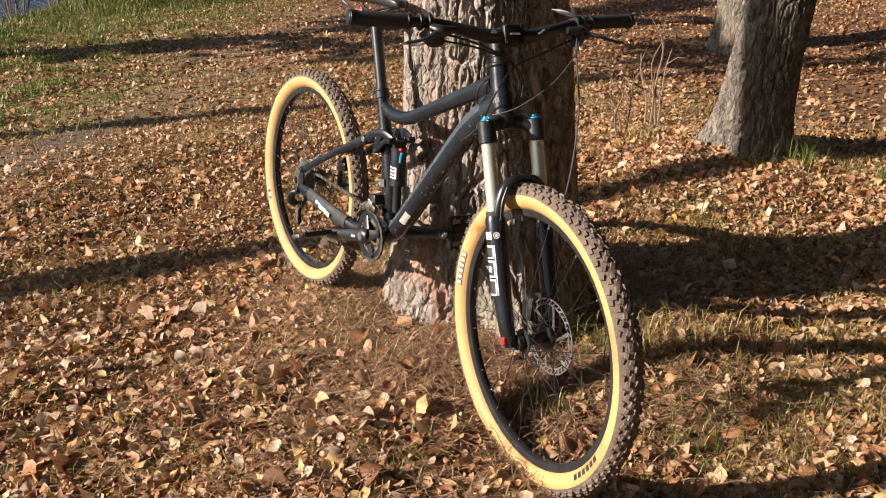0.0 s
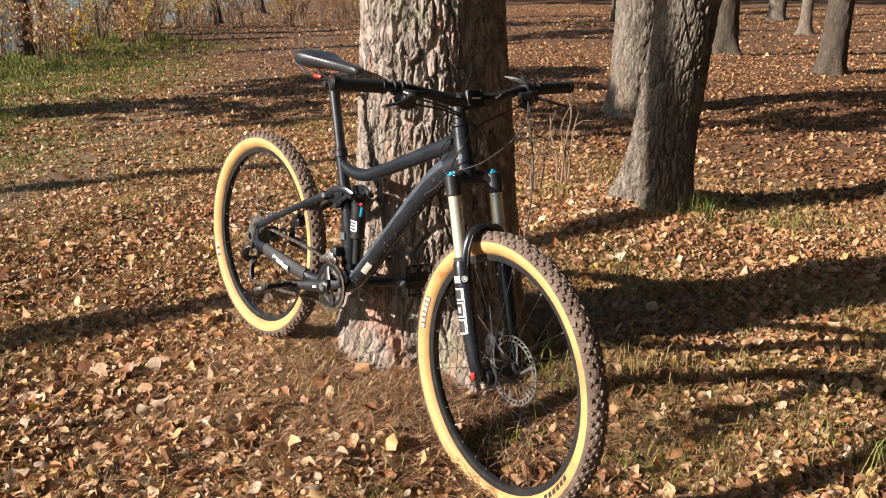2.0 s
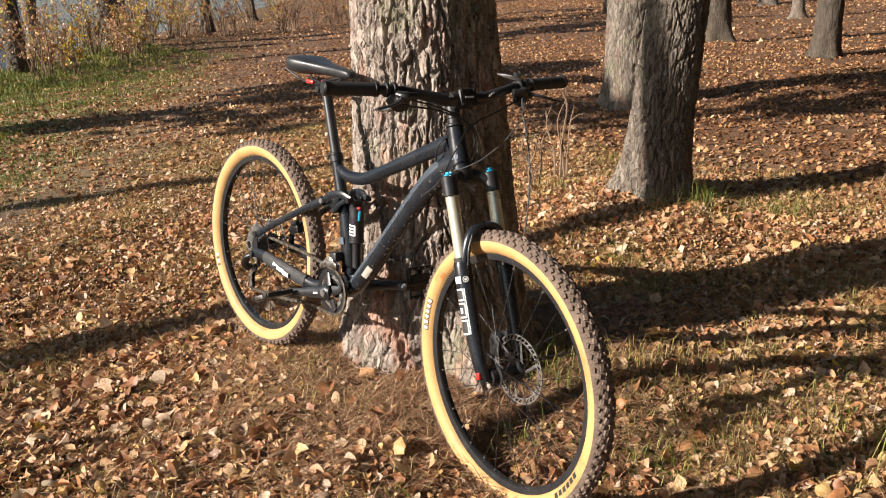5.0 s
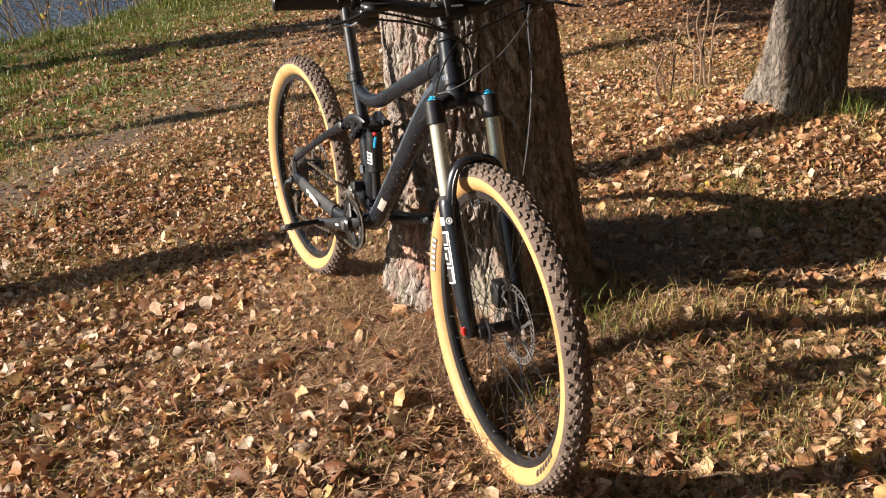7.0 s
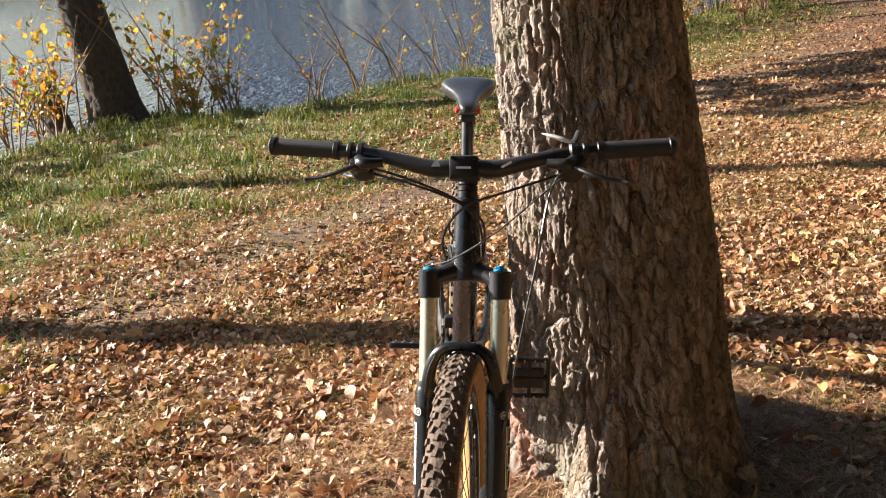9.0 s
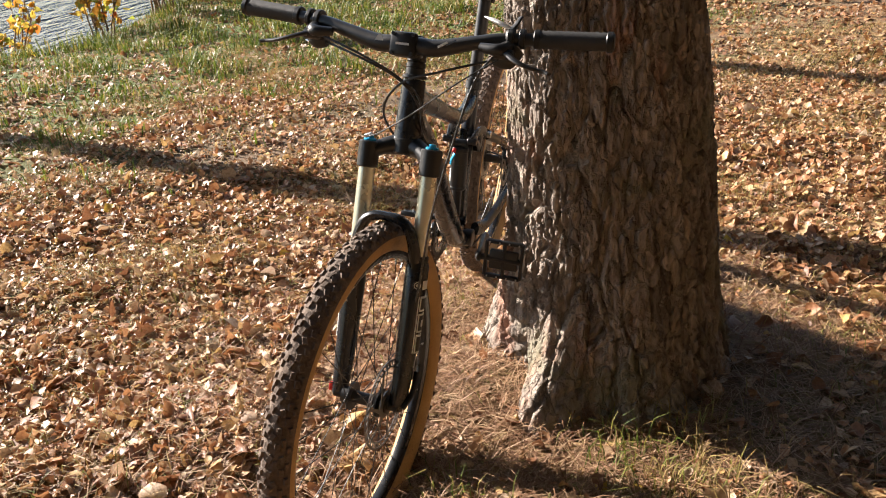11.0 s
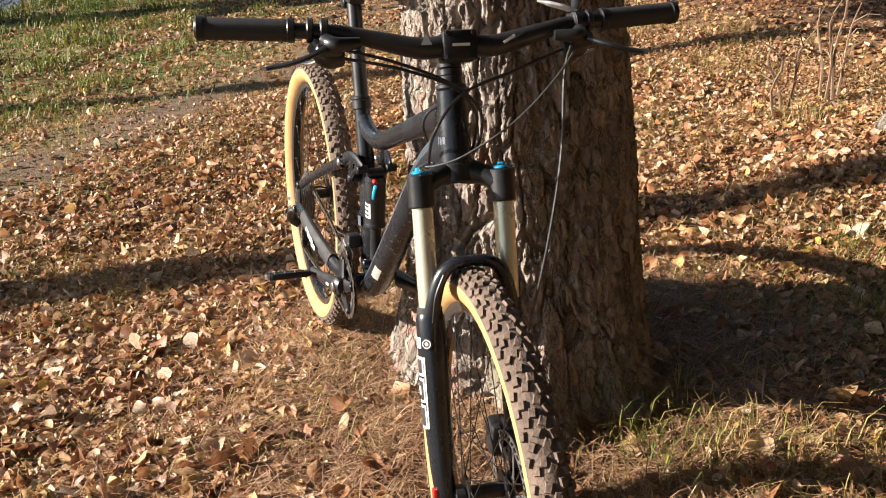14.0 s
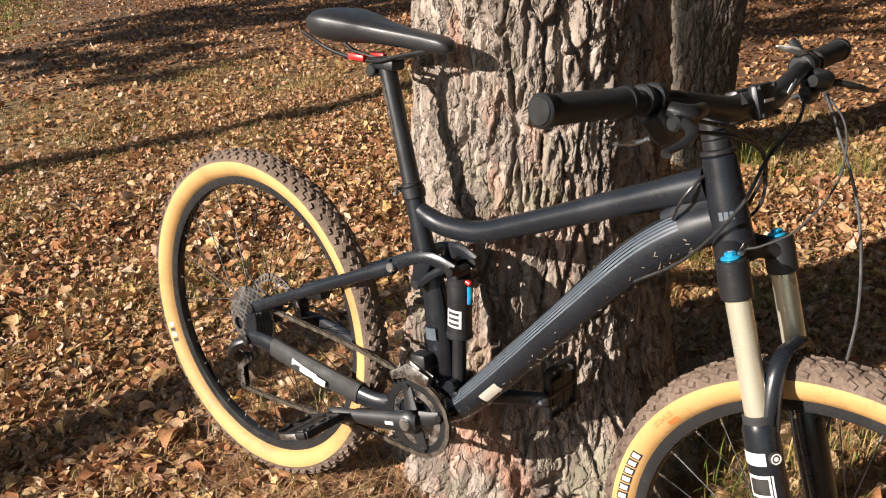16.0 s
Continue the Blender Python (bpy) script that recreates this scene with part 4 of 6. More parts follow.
def wall_text(text, a, r, size, side=-1):
    """Letters bent round the tyre's side, their feet towards the hub."""
    cu = bpy.data.curves.new("tyre_print", "FONT")
    cu.body, cu.size, cu.align_x, cu.resolution_u = text, size, "CENTER", 2
    ob = bpy.data.objects.new("tyre_print", cu)
    scene.collection.objects.link(ob)
    me = bpy.data.meshes.new_from_object(ob.evaluated_get(bpy.context.evaluated_depsgraph_get()))
    bpy.data.objects.remove(ob)
    bm = bmesh.new()
    bm.from_mesh(me)
    for v in bm.verts:
        v.co = wall_point(radians(a) - v.co.x / r, r + v.co.y, side, 0.0007)
    return bm


def spoke_mesh(side, cross):
    bm = bmesh.new()
    a, b = Vector((0.024 * math.cos(cross), side * 0.03, 0.024 * math.sin(cross))), Vector((0.283, side * 0.003, 0))
    rod(bm, a, b, 0.00095, 5)
    k = len(bm.faces)
    rod(bm, b.lerp(a, 0.045), b, 0.0021, 6)
    for i, f in enumerate(bm.faces):
        f.material_index = 1 if i >= k else 0
    return finish(bm, "spoke", [M["spoke"], M["silver"]])


def wheel(name, label, m, rear):
    bm = bmesh.new()
    revolve(bm, [(0.2815, -0.004), (0.2835, -0.0095), (0.2925, -0.0125), (0.2995, -0.0125), (0.2995, -0.0105), (0.290, -0.0095), (0.290, 0.0095), (0.2995, 0.0105), (0.2995, 0.0125), (0.2925, 0.0125), (0.2835, 0.0095), (0.2815, 0.004)], 96)
    w = part(name, bm, M["rim"], bike, label, UP @ m)
    prof = [(0.3315, wall_y(0.3315))] + [(RC + RM * math.cos(t), RM * math.sin(t)) for t in (1.05, 0.75, 0.45, 0.15, -0.15, -0.45, -0.75, -1.05)] + [(0.3315, -wall_y(0.3315))]
    tread = part("tread", revolve(bmesh.new(), prof, 120, False), M["tread_mud"], w, "mud-caked brown rubber tread")
    for side in (-1, 1):
        rs = [0.2985, 0.301, 0.306, 0.312, 0.319, 0.325, 0.329, 0.3316]
        bm = revolve(bmesh.new(), [(r, side * wall_y(r)) for r in rs], 120, False)
        sw = part("sidewall", bm, M["skin"], w, "tan rubber tyre sidewall")
        if side < 0:
            decorate_wall(sw, rear)
    # knobs: rows of blocks across the tread
    bm = bmesh.new()
    n = 76
    rk = random.Random(3 if rear else 4)
    for i in range(n):
        for row, (t, lx, ly, off) in enumerate(((0, 0.014, 0.0105, 0.0), (0.34, 0.0135, 0.0095, 0.5), (-0.34, 0.0135, 0.0095, 0.5), (0.68, 0.013, 0.0095, 0.0), (-0.68, 0.013, 0.0095, 0.0), (0.98, 0.0125, 0.008, 0.5), (-0.98, 0.0125, 0.008, 0.5))):
            a = 2 * math.pi * (i + off) / n + rk.uniform(-0.012, 0.012)
            h = rk.uniform(0.0018, 0.004) + (0.0008 if row > 2 else 0)
            r0 = RC + RM * math.cos(t)
            mm = Matrix.Rotation(-a, 4, "Y") @ Matrix.Translation((r0, RM * math.sin(t), 0)) @ Matrix.Rotation(t, 4, "Z") @ Matrix.Rotation(rk.uniform(-0.25, 0.25) + (0.3 if row % 2 else -0.3), 4, "X")
            q = [mm @ Vector(c) for c in ((-0.001, -ly / 2, -lx / 2), (-0.001, ly / 2, -lx / 2), (-0.001, ly / 2, lx / 2), (-0.001, -ly / 2, lx / 2), (h, -ly * 0.38, -lx * 0.4), (h, ly * 0.38, -lx * 0.4), (h, ly * 0.38, lx * 0.4), (h, -ly * 0.38, lx * 0.4))]
            v = [bm.verts.new(c) for c in q]
            for f in ((4, 5, 6, 7), (0, 1, 5, 4), (1, 2, 6, 5), (2, 3, 7, 6), (3, 0, 4, 7)):
                bm.faces.new([v[k] for k in f])
    tagged(part("knob_pattern", bm, M["tread_mud"], w, "chunky muddy tread knobs"), kind="stuff")
    bm = bmesh.new()
    rod(bm, (0, -0.05, 0), (0, 0.05, 0), 0.0125, 20, bevel=0.002)
    for s in (-1, 1):
        revolve(bm, [(0.012, s * 0.028), (0.0285, s * 0.028), (0.0285, s * 0.032), (0.012, s * 0.032)], 28)
        revolve(bm, [(0.004, s * 0.036), (0.0175, s * 0.036), (0.0175, s * 0.049), (0.004, s * 0.049)], 24)
    part("hub", bm, M["black_gloss"], w, "black alloy hub")
    kinds = [spoke_mesh(s, c) for s in (-1, 1) for c in (1.1, -1.1)]
    for i in range(32):
        part("spoke", kinds[(i % 2) * 2 + (i // 2) % 2], None, w, "", Matrix.Rotation(2 * math.pi * i / 32, 4, "Y"))
    # brake disc on the left
    bm = bmesh.new()
    ro = 0.08 if rear else 0.09
    y = 0.041
    revolve(bm, [(ro - 0.0035, y - 0.0009), (ro, y - 0.0009), (ro, y + 0.0009), (ro - 0.0035, y + 0.0009)], 72)
    revolve(bm, [(ro - 0.016, y - 0.0009), (ro - 0.0125, y - 0.0009), (ro - 0.0125, y + 0.0009), (ro - 0.016, y + 0.0009)], 72)
    for i in range(36):
        mm = Matrix.Rotation(2 * math.pi * i / 36, 4, "Y") @ Matrix.Translation((ro - 0.008, y, 0)) @ Matrix.Rotation(0.7, 4, "Y")
        block(bm, (0.0125, 0.0017, 0.0042 if i % 2 else 0.0026), mm)
    for i in range(6):
        a = 2 * math.pi * i / 6
        p, q = Vector((0.024 * math.cos(a), y, 0.024 * math.sin(a))), Vector(((ro - 0.014) * math.cos(a + 0.55), y, (ro - 0.014) * math.sin(a + 0.55)))
        sweep(bm, [p, p.lerp(q, 0.5), q], [(0.001, 0.005), (0.001, 0.0035), (0.001, 0.005)], 6, side=(0, 1, 0))
    revolve(bm, [(0.016, y - 0.003), (0.027, y - 0.0015), (0.027, y + 0.0015), (0.016, y + 0.003)], 28)
    part("brake_disc", bm, M["disc"], w, "perforated steel brake disc")
    return w


def decorate_wall(sw, rear):
    if rear:
        for a0, n in ((202, 4),):
            for i in range(n):
                part("lettering", wall_patch(bmesh.new(), a0 + i * 2.3, a0 + i * 2.3 + 1.5, 0.309, 0.3205, -1), M["ink" if i % 2 else "white"], sw)
        return
    for i in range(6):
        a = 163 + i * 3.0
        part("lettering", wall_patch(bmesh.new(), a, a + 2.55, 0.3075, 0.3225, -1, 0.0006), M["ink"], sw)
        part("lettering", wall_patch(bmesh.new(), a + 0.5, a + 2.05, 0.3095, 0.3205, -1, 0.0011), M["white"], sw)
    part("lettering", wall_text("27.5x2.25", 148, 0.3165, 0.0105), M["orange_ink"], sw, "small brown size print")
    part("lettering", wall_patch(bmesh.new(), 144, 148, 0.3055, 0.3125, -1), M["orange_ink"], sw)
    for i in range(6):
        a = 320 + i * 3.4
        part("lettering", wall_patch(bmesh.new(), a, a + 2.4, 0.3085, 0.3205, -1), M["ink"], sw)


AXLE_F = (0.047, -0.512)
rear_wheel = wheel("rear_wheel", "tan-wall rear wheel with black rim", pose(-0.044, -0.012, 0.003), True)
front_wheel = wheel("front_wheel", "tan-wall front wheel with black rim", STEER @ pose(AXLE_F[0], 0, AXLE_F[1]) @ pose(0, 0, 0, 0, 22, 0), False)


def frame_parts():
    # seat tube and lower yoke
    bm = sweep(bmesh.new(), [(0.443, 0, 0.045), (0.43, 0, 0.12), (0.402, 0, 0.225), (0.375, 0, 0.29), (0.343, 0, 0.375)], [(0.022, 0.026), (0.021, 0.026), (0.019, 0.021), (0.0175, 0.0175), (0.0175, 0.0175)], 16, side=(0, 1, 0), n=4)
    st = bpart("seat_tube", bm, "frame", "matte black seat tube")
    bm = patch_tube(bmesh.new(), (0.427, 0, 0.13), (0, -1, 0), (1, 0, 0.2), (-0.24, 0, 0.97), 0.0258, -28, 25, 0.0, 0.022)
    bpart("badge", bm, "frame_grey", "small round grey print", st)
    bm = sweep(bmesh.new(), [(0.348, 0, 0.35), (0.385, 0, 0.338), (0.425, 0, 0.333), (0.49, 0, 0.343), (0.564, 0, 0.376), (0.641, 0, 0.414), (0.768, 0, 0.477), (0.845, 0, 0.513)],
               [(0.013, 0.015), (0.0165, 0.0175), (0.0165, 0.0185), (0.0165, 0.0185), (0.0165, 0.0185), (0.017, 0.019), (0.018, 0.021), (0.019, 0.025)], 18, side=(0, 1, 0), n=5)
    bpart("top_tube", bm, "frame", "bent matte black top tube")
    bm = bmesh.new()
    dt = [(0.868, 0, 0.468), (0.82, 0, 0.435), (0.762, 0, 0.378), (0.666, 0, 0.252), (0.576, 0, 0.129), (0.5, 0, 0.03), (0.455, 0, -0.012)]
    sweep(bm, dt, [(0.02, 0.027), (0.022, 0.032), (0.024, 0.031), (0.026, 0.028), (0.028, 0.028), (0.03, 0.027), (0.03, 0.022)], 20, side=(0, 1, 0), n=5)
    d = bpart("down_tube", bm, "frame", "stout matte black down tube")
    # pinstripes and the worn protective film
    w = (Vector(dt[5]) - Vector(dt[3])).normalized()
    u = Vector((0, -1, 0))
    v = u.cross(w).normalized()
    if v.z < 0:
        v = -v
    for i in range(5):
        a = 12 + i * 9.5
        bm = bmesh.new()
        line = smooth_path(dt, 5)
        rad = np.interp(np.arange(len(line)), np.arange(0, len(line), 5), [0.0205, 0.0225, 0.0245, 0.0265, 0.0285, 0.0305, 0.0305])
        rad2 = np.interp(np.arange(len(line)), np.arange(0, len(line), 5), [0.0275, 0.0325, 0.0315, 0.0285, 0.0285, 0.0275, 0.0225])
        rows = []
        for k in range(4, len(line) - 3):
            t = (line[k + 1] - line[k - 1]).normalized()
            up = Vector((-t.z, 0, t.x))
            if up.z < 0:
                up = -up
            rows.append([bm.verts.new(line[k] + Vector((0, -1, 0)) * math.cos(radians(b)) * rad[k] + up * math.sin(radians(b)) * rad2[k]) for b in (a, a + 3, a + 6)])
        for p, q in zip(rows, rows[1:]):
            bm.faces.new((p[0], p[1], q[1], q[0]))
            bm.faces.new((p[1], p[2], q[2], q[1]))
        bpart("pinstripe", bm, "frame_grey", "", d)
    rs = random.Random(9)
    for i in range(60):
        bm = bmesh.new()
        k = rs.uniform(0.12, 0.92)
        p = smooth_path(dt, 12)
        q = p[int(k * (len(p) - 2))]
        t = (p[int(k * (len(p) - 2)) + 1] - q).normalized()
        up = Vector((-t.z, 0, t.x))
        up = up if up.z > 0 else -up
        ang = radians(rs.uniform(-85, -12))
        ry, rz = np.interp(k, (0, 0.3, 0.66, 1), (0.022, 0.0245, 0.028, 0.0305)), np.interp(k, (0, 0.3, 0.66, 1), (0.0325, 0.0315, 0.0285, 0.0275))
        c = q + Vector((0, -1, 0)) * math.cos(ang) * ry + up * math.sin(ang) * rz
        block(bm, (rs.uniform(0.002, 0.007), rs.uniform(0.0008, 0.0018), 0.0008), at_dir(c, t + up * rs.uniform(-0.9, 0.9), (0, -math.cos(ang), 0.01) if ang > -0.6 else -up))
        bpart("mud_splash", bm, "mud", "", d)
    bm = patch_tube(bmesh.new(), (0.555, 0, 0.1), u, v, w, 0.0288, -52, -14, -0.012, 0.034, 6)
    bpart("scuffed_film", bm, "scuff", "scratched pale protective film", d)
    bm = rod(bmesh.new(), HEAD - HZ * 0.002, HEAD + HZ * 0.112, 0.0265, 28, 0.0225, 0.002)
    h = bpart("head_tube", bm, "frame", "tapered matte black head tube")
    for t, r in ((-0.006, 0.0275), (0.113, 0.0235)):
        bpart("headset_cup", rod(bmesh.new(), HEAD + HZ * t, HEAD + HZ * (t + 0.007), r, 24, bevel=0.0015), "black_gloss", "", h)
    bm = bmesh.new()
    for a0, a1 in ((-8, 4), (8, 20), (24, 36)):
        patch_tube(bm, HEAD + HZ * 0.03, (0, -1, 0), HX, HZ, 0.0256, a0, a1, 0.0, 0.011, 2)
    bpart("head_badge", bm, "frame_grey", "small grey print", h)
    bpart("bottom_bracket", rod(bmesh.new(), (BB[0], -0.04, BB[1]), (BB[0], 0.04, BB[1]), 0.023, 24, bevel=0.003), "frame")
    # gusset between tubes
    bpart("gusset", sweep(bmesh.new(), [(0.86, 0, 0.5), (0.83, 0, 0.475), (0.795, 0, 0.45)], [(0.012, 0.03), (0.012, 0.024), (0.01, 0.012)], 10, side=(0, 1, 0)), "frame")
    # rear triangle
    for s in (-1, 1):
        bm = sweep(bmesh.new(), [(0.0, s * 0.071, -0.012), (0.05, s * 0.071, -0.008), (0.14, s * 0.068, -0.014), (0.24, s * 0.058, -0.024), (0.33, s * 0.044, -0.03), (0.4, s * 0.036, -0.004)],
                   [(0.009, 0.016), (0.01, 0.019), (0.011, 0.02), (0.0115, 0.02), (0.012, 0.019), (0.012, 0.019)], 14, side=(0, 1, 0), n=4)
        c = bpart("chainstay", bm, "frame", "matte black chainstay")
        if s < 0:
            bm = sweep(bmesh.new(), [(0.07, s * 0.071, -0.008), (0.16, s * 0.0675, -0.015), (0.29, s * 0.051, -0.028)], [(0.0125, 0.0215), (0.0135, 0.0235), (0.013, 0.0225)], 14, side=(0, 1, 0), n=4)
            g = bpart("chainstay_guard", bm, "rubber", "black neoprene chainstay guard", c)
            for x0, x1, dz in ((0.135, 0.16, 0.002), (0.158, 0.2, -0.001), (0.196, 0.225, -0.003)):
                bm = sweep(bmesh.new(), [(x0, -0.0812, -0.012 - (x0 - 0.13) * 0.1 + dz), (x1, -0.079, -0.012 - (x1 - 0.13) * 0.1 + dz)], [(0.0016, 0.0075), (0.0016, 0.0065)], 8, side=(0, 1, 0))
                bpart("print", bm, "white", "pale worn print", g)
        bm = sweep(bmesh.new(), [(0.0, s * 0.066, 0.052), (0.12, s * 0.062, 0.122), (0.25, s * 0.052, 0.196), (0.345, s * 0.043, 0.247)], [(0.007, 0.012), (0.0075, 0.0105), (0.008, 0.0115), (0.0085, 0.014)], 12, side=(0, 1, 0), n=4)
        ss = bpart("seatstay", bm, "frame", "slim matte black seatstay")
        bpart("pivot_bolt", rod(bmesh.new(), (0.0, s * 0.06, 0.052), (0.0, s * 0.0775, 0.052), 0.0095, 16, bevel=0.0015), "black_alloy", "", ss)
        bpart("pivot_bolt", rod(bmesh.new(), (0.345, s * 0.03, 0.247), (0.345, s * 0.0535, 0.247), 0.0085, 16, bevel=0.0015), "silver", "", ss)
        # dropout plate
        bm = sweep(bmesh.new(), [(-0.006, s * 0.07, -0.026), (-0.002, s * 0.07, 0.006), (0.0, s * 0.07, 0.05)], [(0.005, 0.016), (0.005, 0.019), (0.005, 0.011)], 10, side=(0, 1, 0))
        bpart("dropout", bm, "frame", "")
        # rocker link
        bm = sweep(bmesh.new(), [(0.345, s * 0.04, 0.247), (0.38, s * 0.04, 0.272), (0.425, s * 0.036, 0.284), (0.465, s * 0.03, 0.274)], [(0.005, 0.012), (0.0055, 0.011), (0.0055, 0.012), (0.005, 0.013)], 10, side=(0, 1, 0), n=3)
        sweep(bm, [(0.405, s * 0.037, 0.28), (0.4, s * 0.037, 0.25), (0.396, s * 0.035, 0.228)], [(0.005, 0.02), (0.005, 0.015), (0.005, 0.012)], 10, side=(0, 1, 0))
        sweep(bm, [(0.45, s * 0.032, 0.276), (0.425, s * 0.036, 0.255), (0.398, s * 0.036, 0.23)], [(0.0045, 0.008), (0.0045, 0.007), (0.005, 0.009)], 10, side=(0, 1, 0))
        rk = bpart("rocker_link", bm, "frame", "forged black rocker link")
        for x, z in ((0.465, 0.274), (0.396, 0.228)):
            bpart("pivot_bolt", rod(bmesh.new(), (x, s * 0.02, z), (x, s * 0.0425, z), 0.0085, 16, bevel=0.0015), "black_alloy", "", rk)
    # shock
    t, b = Vector((0.458, 0, 0.262)), Vector((0.478, 0, 0.06))
    ax = (b - t).normalized()
    bm = rod(bmesh.new(), t + ax * 0.008, t + ax * 0.115, 0.0215, 28, bevel=0.003)
    rod(bm, t + ax * 0.012, t + ax * 0.02, 0.0225, 28, bevel=0.001)
    rod(bm, t + ax * 0.05, t + ax * 0.054, 0.0222, 28)
    rod(bm, t + ax * 0.108, t + ax * 0.118, 0.023, 28, bevel=0.002)
    rod(bm, t - Vector((0, 0.018, 0)), t + Vector((0, 0.018, 0)), 0.011, 16, bevel=0.002)
    s = bpart("rear_shock", bm, "black_gloss", "black air shock with pale decal")
    bm = rod(bmesh.new(), t + ax * 0.115, b - ax * 0.005, 0.0125, 20)
    bpart("shock_shaft", bm, "black_alloy", "dusty dark metal shaft", s)
    bm = rod(bmesh.new(), b - Vector((0, 0.03, 0)), b + Vector((0, 0.03, 0)), 0.011, 16, bevel=0.002)
    block(bm, (0.05, 0.05, 0.024), at_dir((0.472, 0, 0.045), (1, 0, -0.2)), 0.006)
    bpart("shock_mount", bm, "frame", "", s)
    u2, v2 = Vector((0, -1, 0)), Vector((1, 0, 0))
    for a0, a1, t0, t1 in ((-30, 45, 0.062, 0.094),):
        bpart("decal", patch_tube(bmesh.new(), t, u2, v2, ax, 0.0219, a0, a1, t0, t1, 6), "white", "pale decal", s)
        for k in range(3):
            bpart("decal_mark", patch_tube(bmesh.new(), t, u2, v2, ax, 0.0223, a0 + 8, a1 - 12, t0 + 0.004 + 0.0095 * k, t0 + 0.009 + 0.0095 * k, 5), "ink", "", s)
    bpart("rebound_knob", rod(bmesh.new(), t + Vector((0.02, -0.008, -0.008)), t + Vector((0.03, -0.008, -0.011)), 0.005, 14, bevel=0.001), "red", "red adjuster", s)
    bm = sweep(bmesh.new(), [t + Vector((0.026, -0.006, -0.018)), t + Vector((0.033, -0.012, -0.03)), t + Vector((0.034, -0.014, -0.044))], [(0.003, 0.004), (0.0025, 0.004), (0.002, 0.003)], 8)
    bpart("lockout_lever", bm, "blue", "blue lever", s)
    # rear-stay bridge and brake
    bpart("stay_bridge", sweep(bmesh.new(), [(0.3, -0.045, 0.22), (0.32, 0, 0.235), (0.3, 0.045, 0.22)], [0.008, 0.009, 0.008], 10), "frame")
    bm = block(bmesh.new(), (0.05, 0.03, 0.034), at_dir((0.06, 0.052, 0.075), (1, 0, 0.3)), 0.007)
    rod(bm, (0.05, 0.04, 0.09), (0.08, 0.04, 0.1), 0.009, 12, bevel=0.002)
    bpart("rear_brake_caliper", bm, "black_alloy", "black hydraulic caliper")


frame_parts()


def seat_parts():
    a, b = Vector((0.343, 0, 0.375)), Vector((0.268, 0, 0.572))
    bm = rod(bmesh.new(), a + (b - a) * -0.2, b, 0.0155, 24)
    p = bpart("seatpost", bm, "black_gloss", "glossy black alloy seatpost with a painted highlight")
    t = (b - a).normalized()
    u = Vector((0, -1, 0))
    v = u.cross(t)
    # the sun's bright streak on the gloss post, laid on as silver patches
    bm = bmesh.new()
    patch_tube(bm, a, u, v, t, 0.0158, 4, 46, 0.115, 0.192, 4)
    patch_tube(bm, a, u, v, t, 0.0158, 8, 36, 0.075, 0.115, 4)
    bpart("scuff", bm, "silver", "painted sun highlight", p)
    for k, (t0, t1, r) in enumerate(((-0.012, 0.008, 0.0205), (0.008, 0.016, 0.019))):
        bm = rod(bmesh.new(), a + t * t0, a + t * t1, r, 24, bevel=0.0015)
        if k == 0:
            rod(bm, a + Vector((-0.024, -0.012, -0.002)), a + Vector((-0.024, 0.012, -0.002)), 0.005, 10)
        bpart("seat_clamp", bm, "black_alloy", "black seat clamp", p)
    for dz in (0.0, -0.012):
        bpart("clamp_bolt", rod(bmesh.new(), a + Vector((-0.026, -0.014, dz + 0.004)), a + Vector((-0.026, -0.019, dz + 0.004)), 0.004, 10), "silver", "", p)
    bm = rod(bmesh.new(), b + Vector((-0.022, -0.02, -0.006)), b + Vector((-0.022, 0.02, -0.006)), 0.011, 16, bevel=0.002)
    block(bm, (0.05, 0.034, 0.02), at_dir(b + Vector((0.0, 0, 0.008)), (1, 0, 0.05)), 0.005)
    rod(bm, b + Vector((-0.03, 0, -0.012)), b + Vector((0.0, 0, 0.012)), 0.008, 12)
    bpart("saddle_clamp", bm, "black_alloy", "black two-bolt clamp", p)
    # saddle: sections from tail to nose: x, half width, top, underside
    secs = [(0.068, 0.036, 0.636, 0.616), (0.076, 0.056, 0.648, 0.6), (0.096, 0.067, 0.656, 0.588), (0.13, 0.069, 0.658, 0.586), (0.175, 0.057, 0.654, 0.592), (0.222, 0.039, 0.648, 0.599), (0.28, 0.027, 0.644, 0.602), (0.34, 0.0225, 0.642, 0.603), (0.38, 0.0205, 0.64, 0.605), (0.398, 0.015, 0.635, 0.611), (0.404, 0.006, 0.628, 0.618)]
    secs = [(0.404 - (0.404 - x) * 0.85, w, zt, zt - (zt - zb) * 0.78) for x, w, zt, zb in secs]
    bm = bmesh.new()
    rings = []
    for x, w, zt, zb in secs:
        ring = []
        for k in range(20):
            c, s_ = math.cos(2 * math.pi * k / 20), math.sin(2 * math.pi * k / 20)
            y = w * math.copysign(abs(c) ** 0.75, c)
            zc = zt - (0.006 + 0.16 * w) * abs(c) ** 2.2 if s_ >= 0 else zb + 0.014 * (1 - abs(s_))
            zm = zt - (0.006 + 0.16 * w)
            z = zm + (zt - zm) * s_ ** 0.9 if s_ >= 0 else zm + (zb - zm) * abs(s_) ** 0.7
            ring.append(bm.verts.new((x, y, z)))
        rings.append(ring)
    for p0, q0 in zip(rings, rings[1:]):
        for k in range(20):
            bm.faces.new((p0[k], p0[(k + 1) % 20], q0[(k + 1) % 20], q0[k]))
    bm.faces.new(rings[0][::-1])
    bm.faces.new(rings[-1])
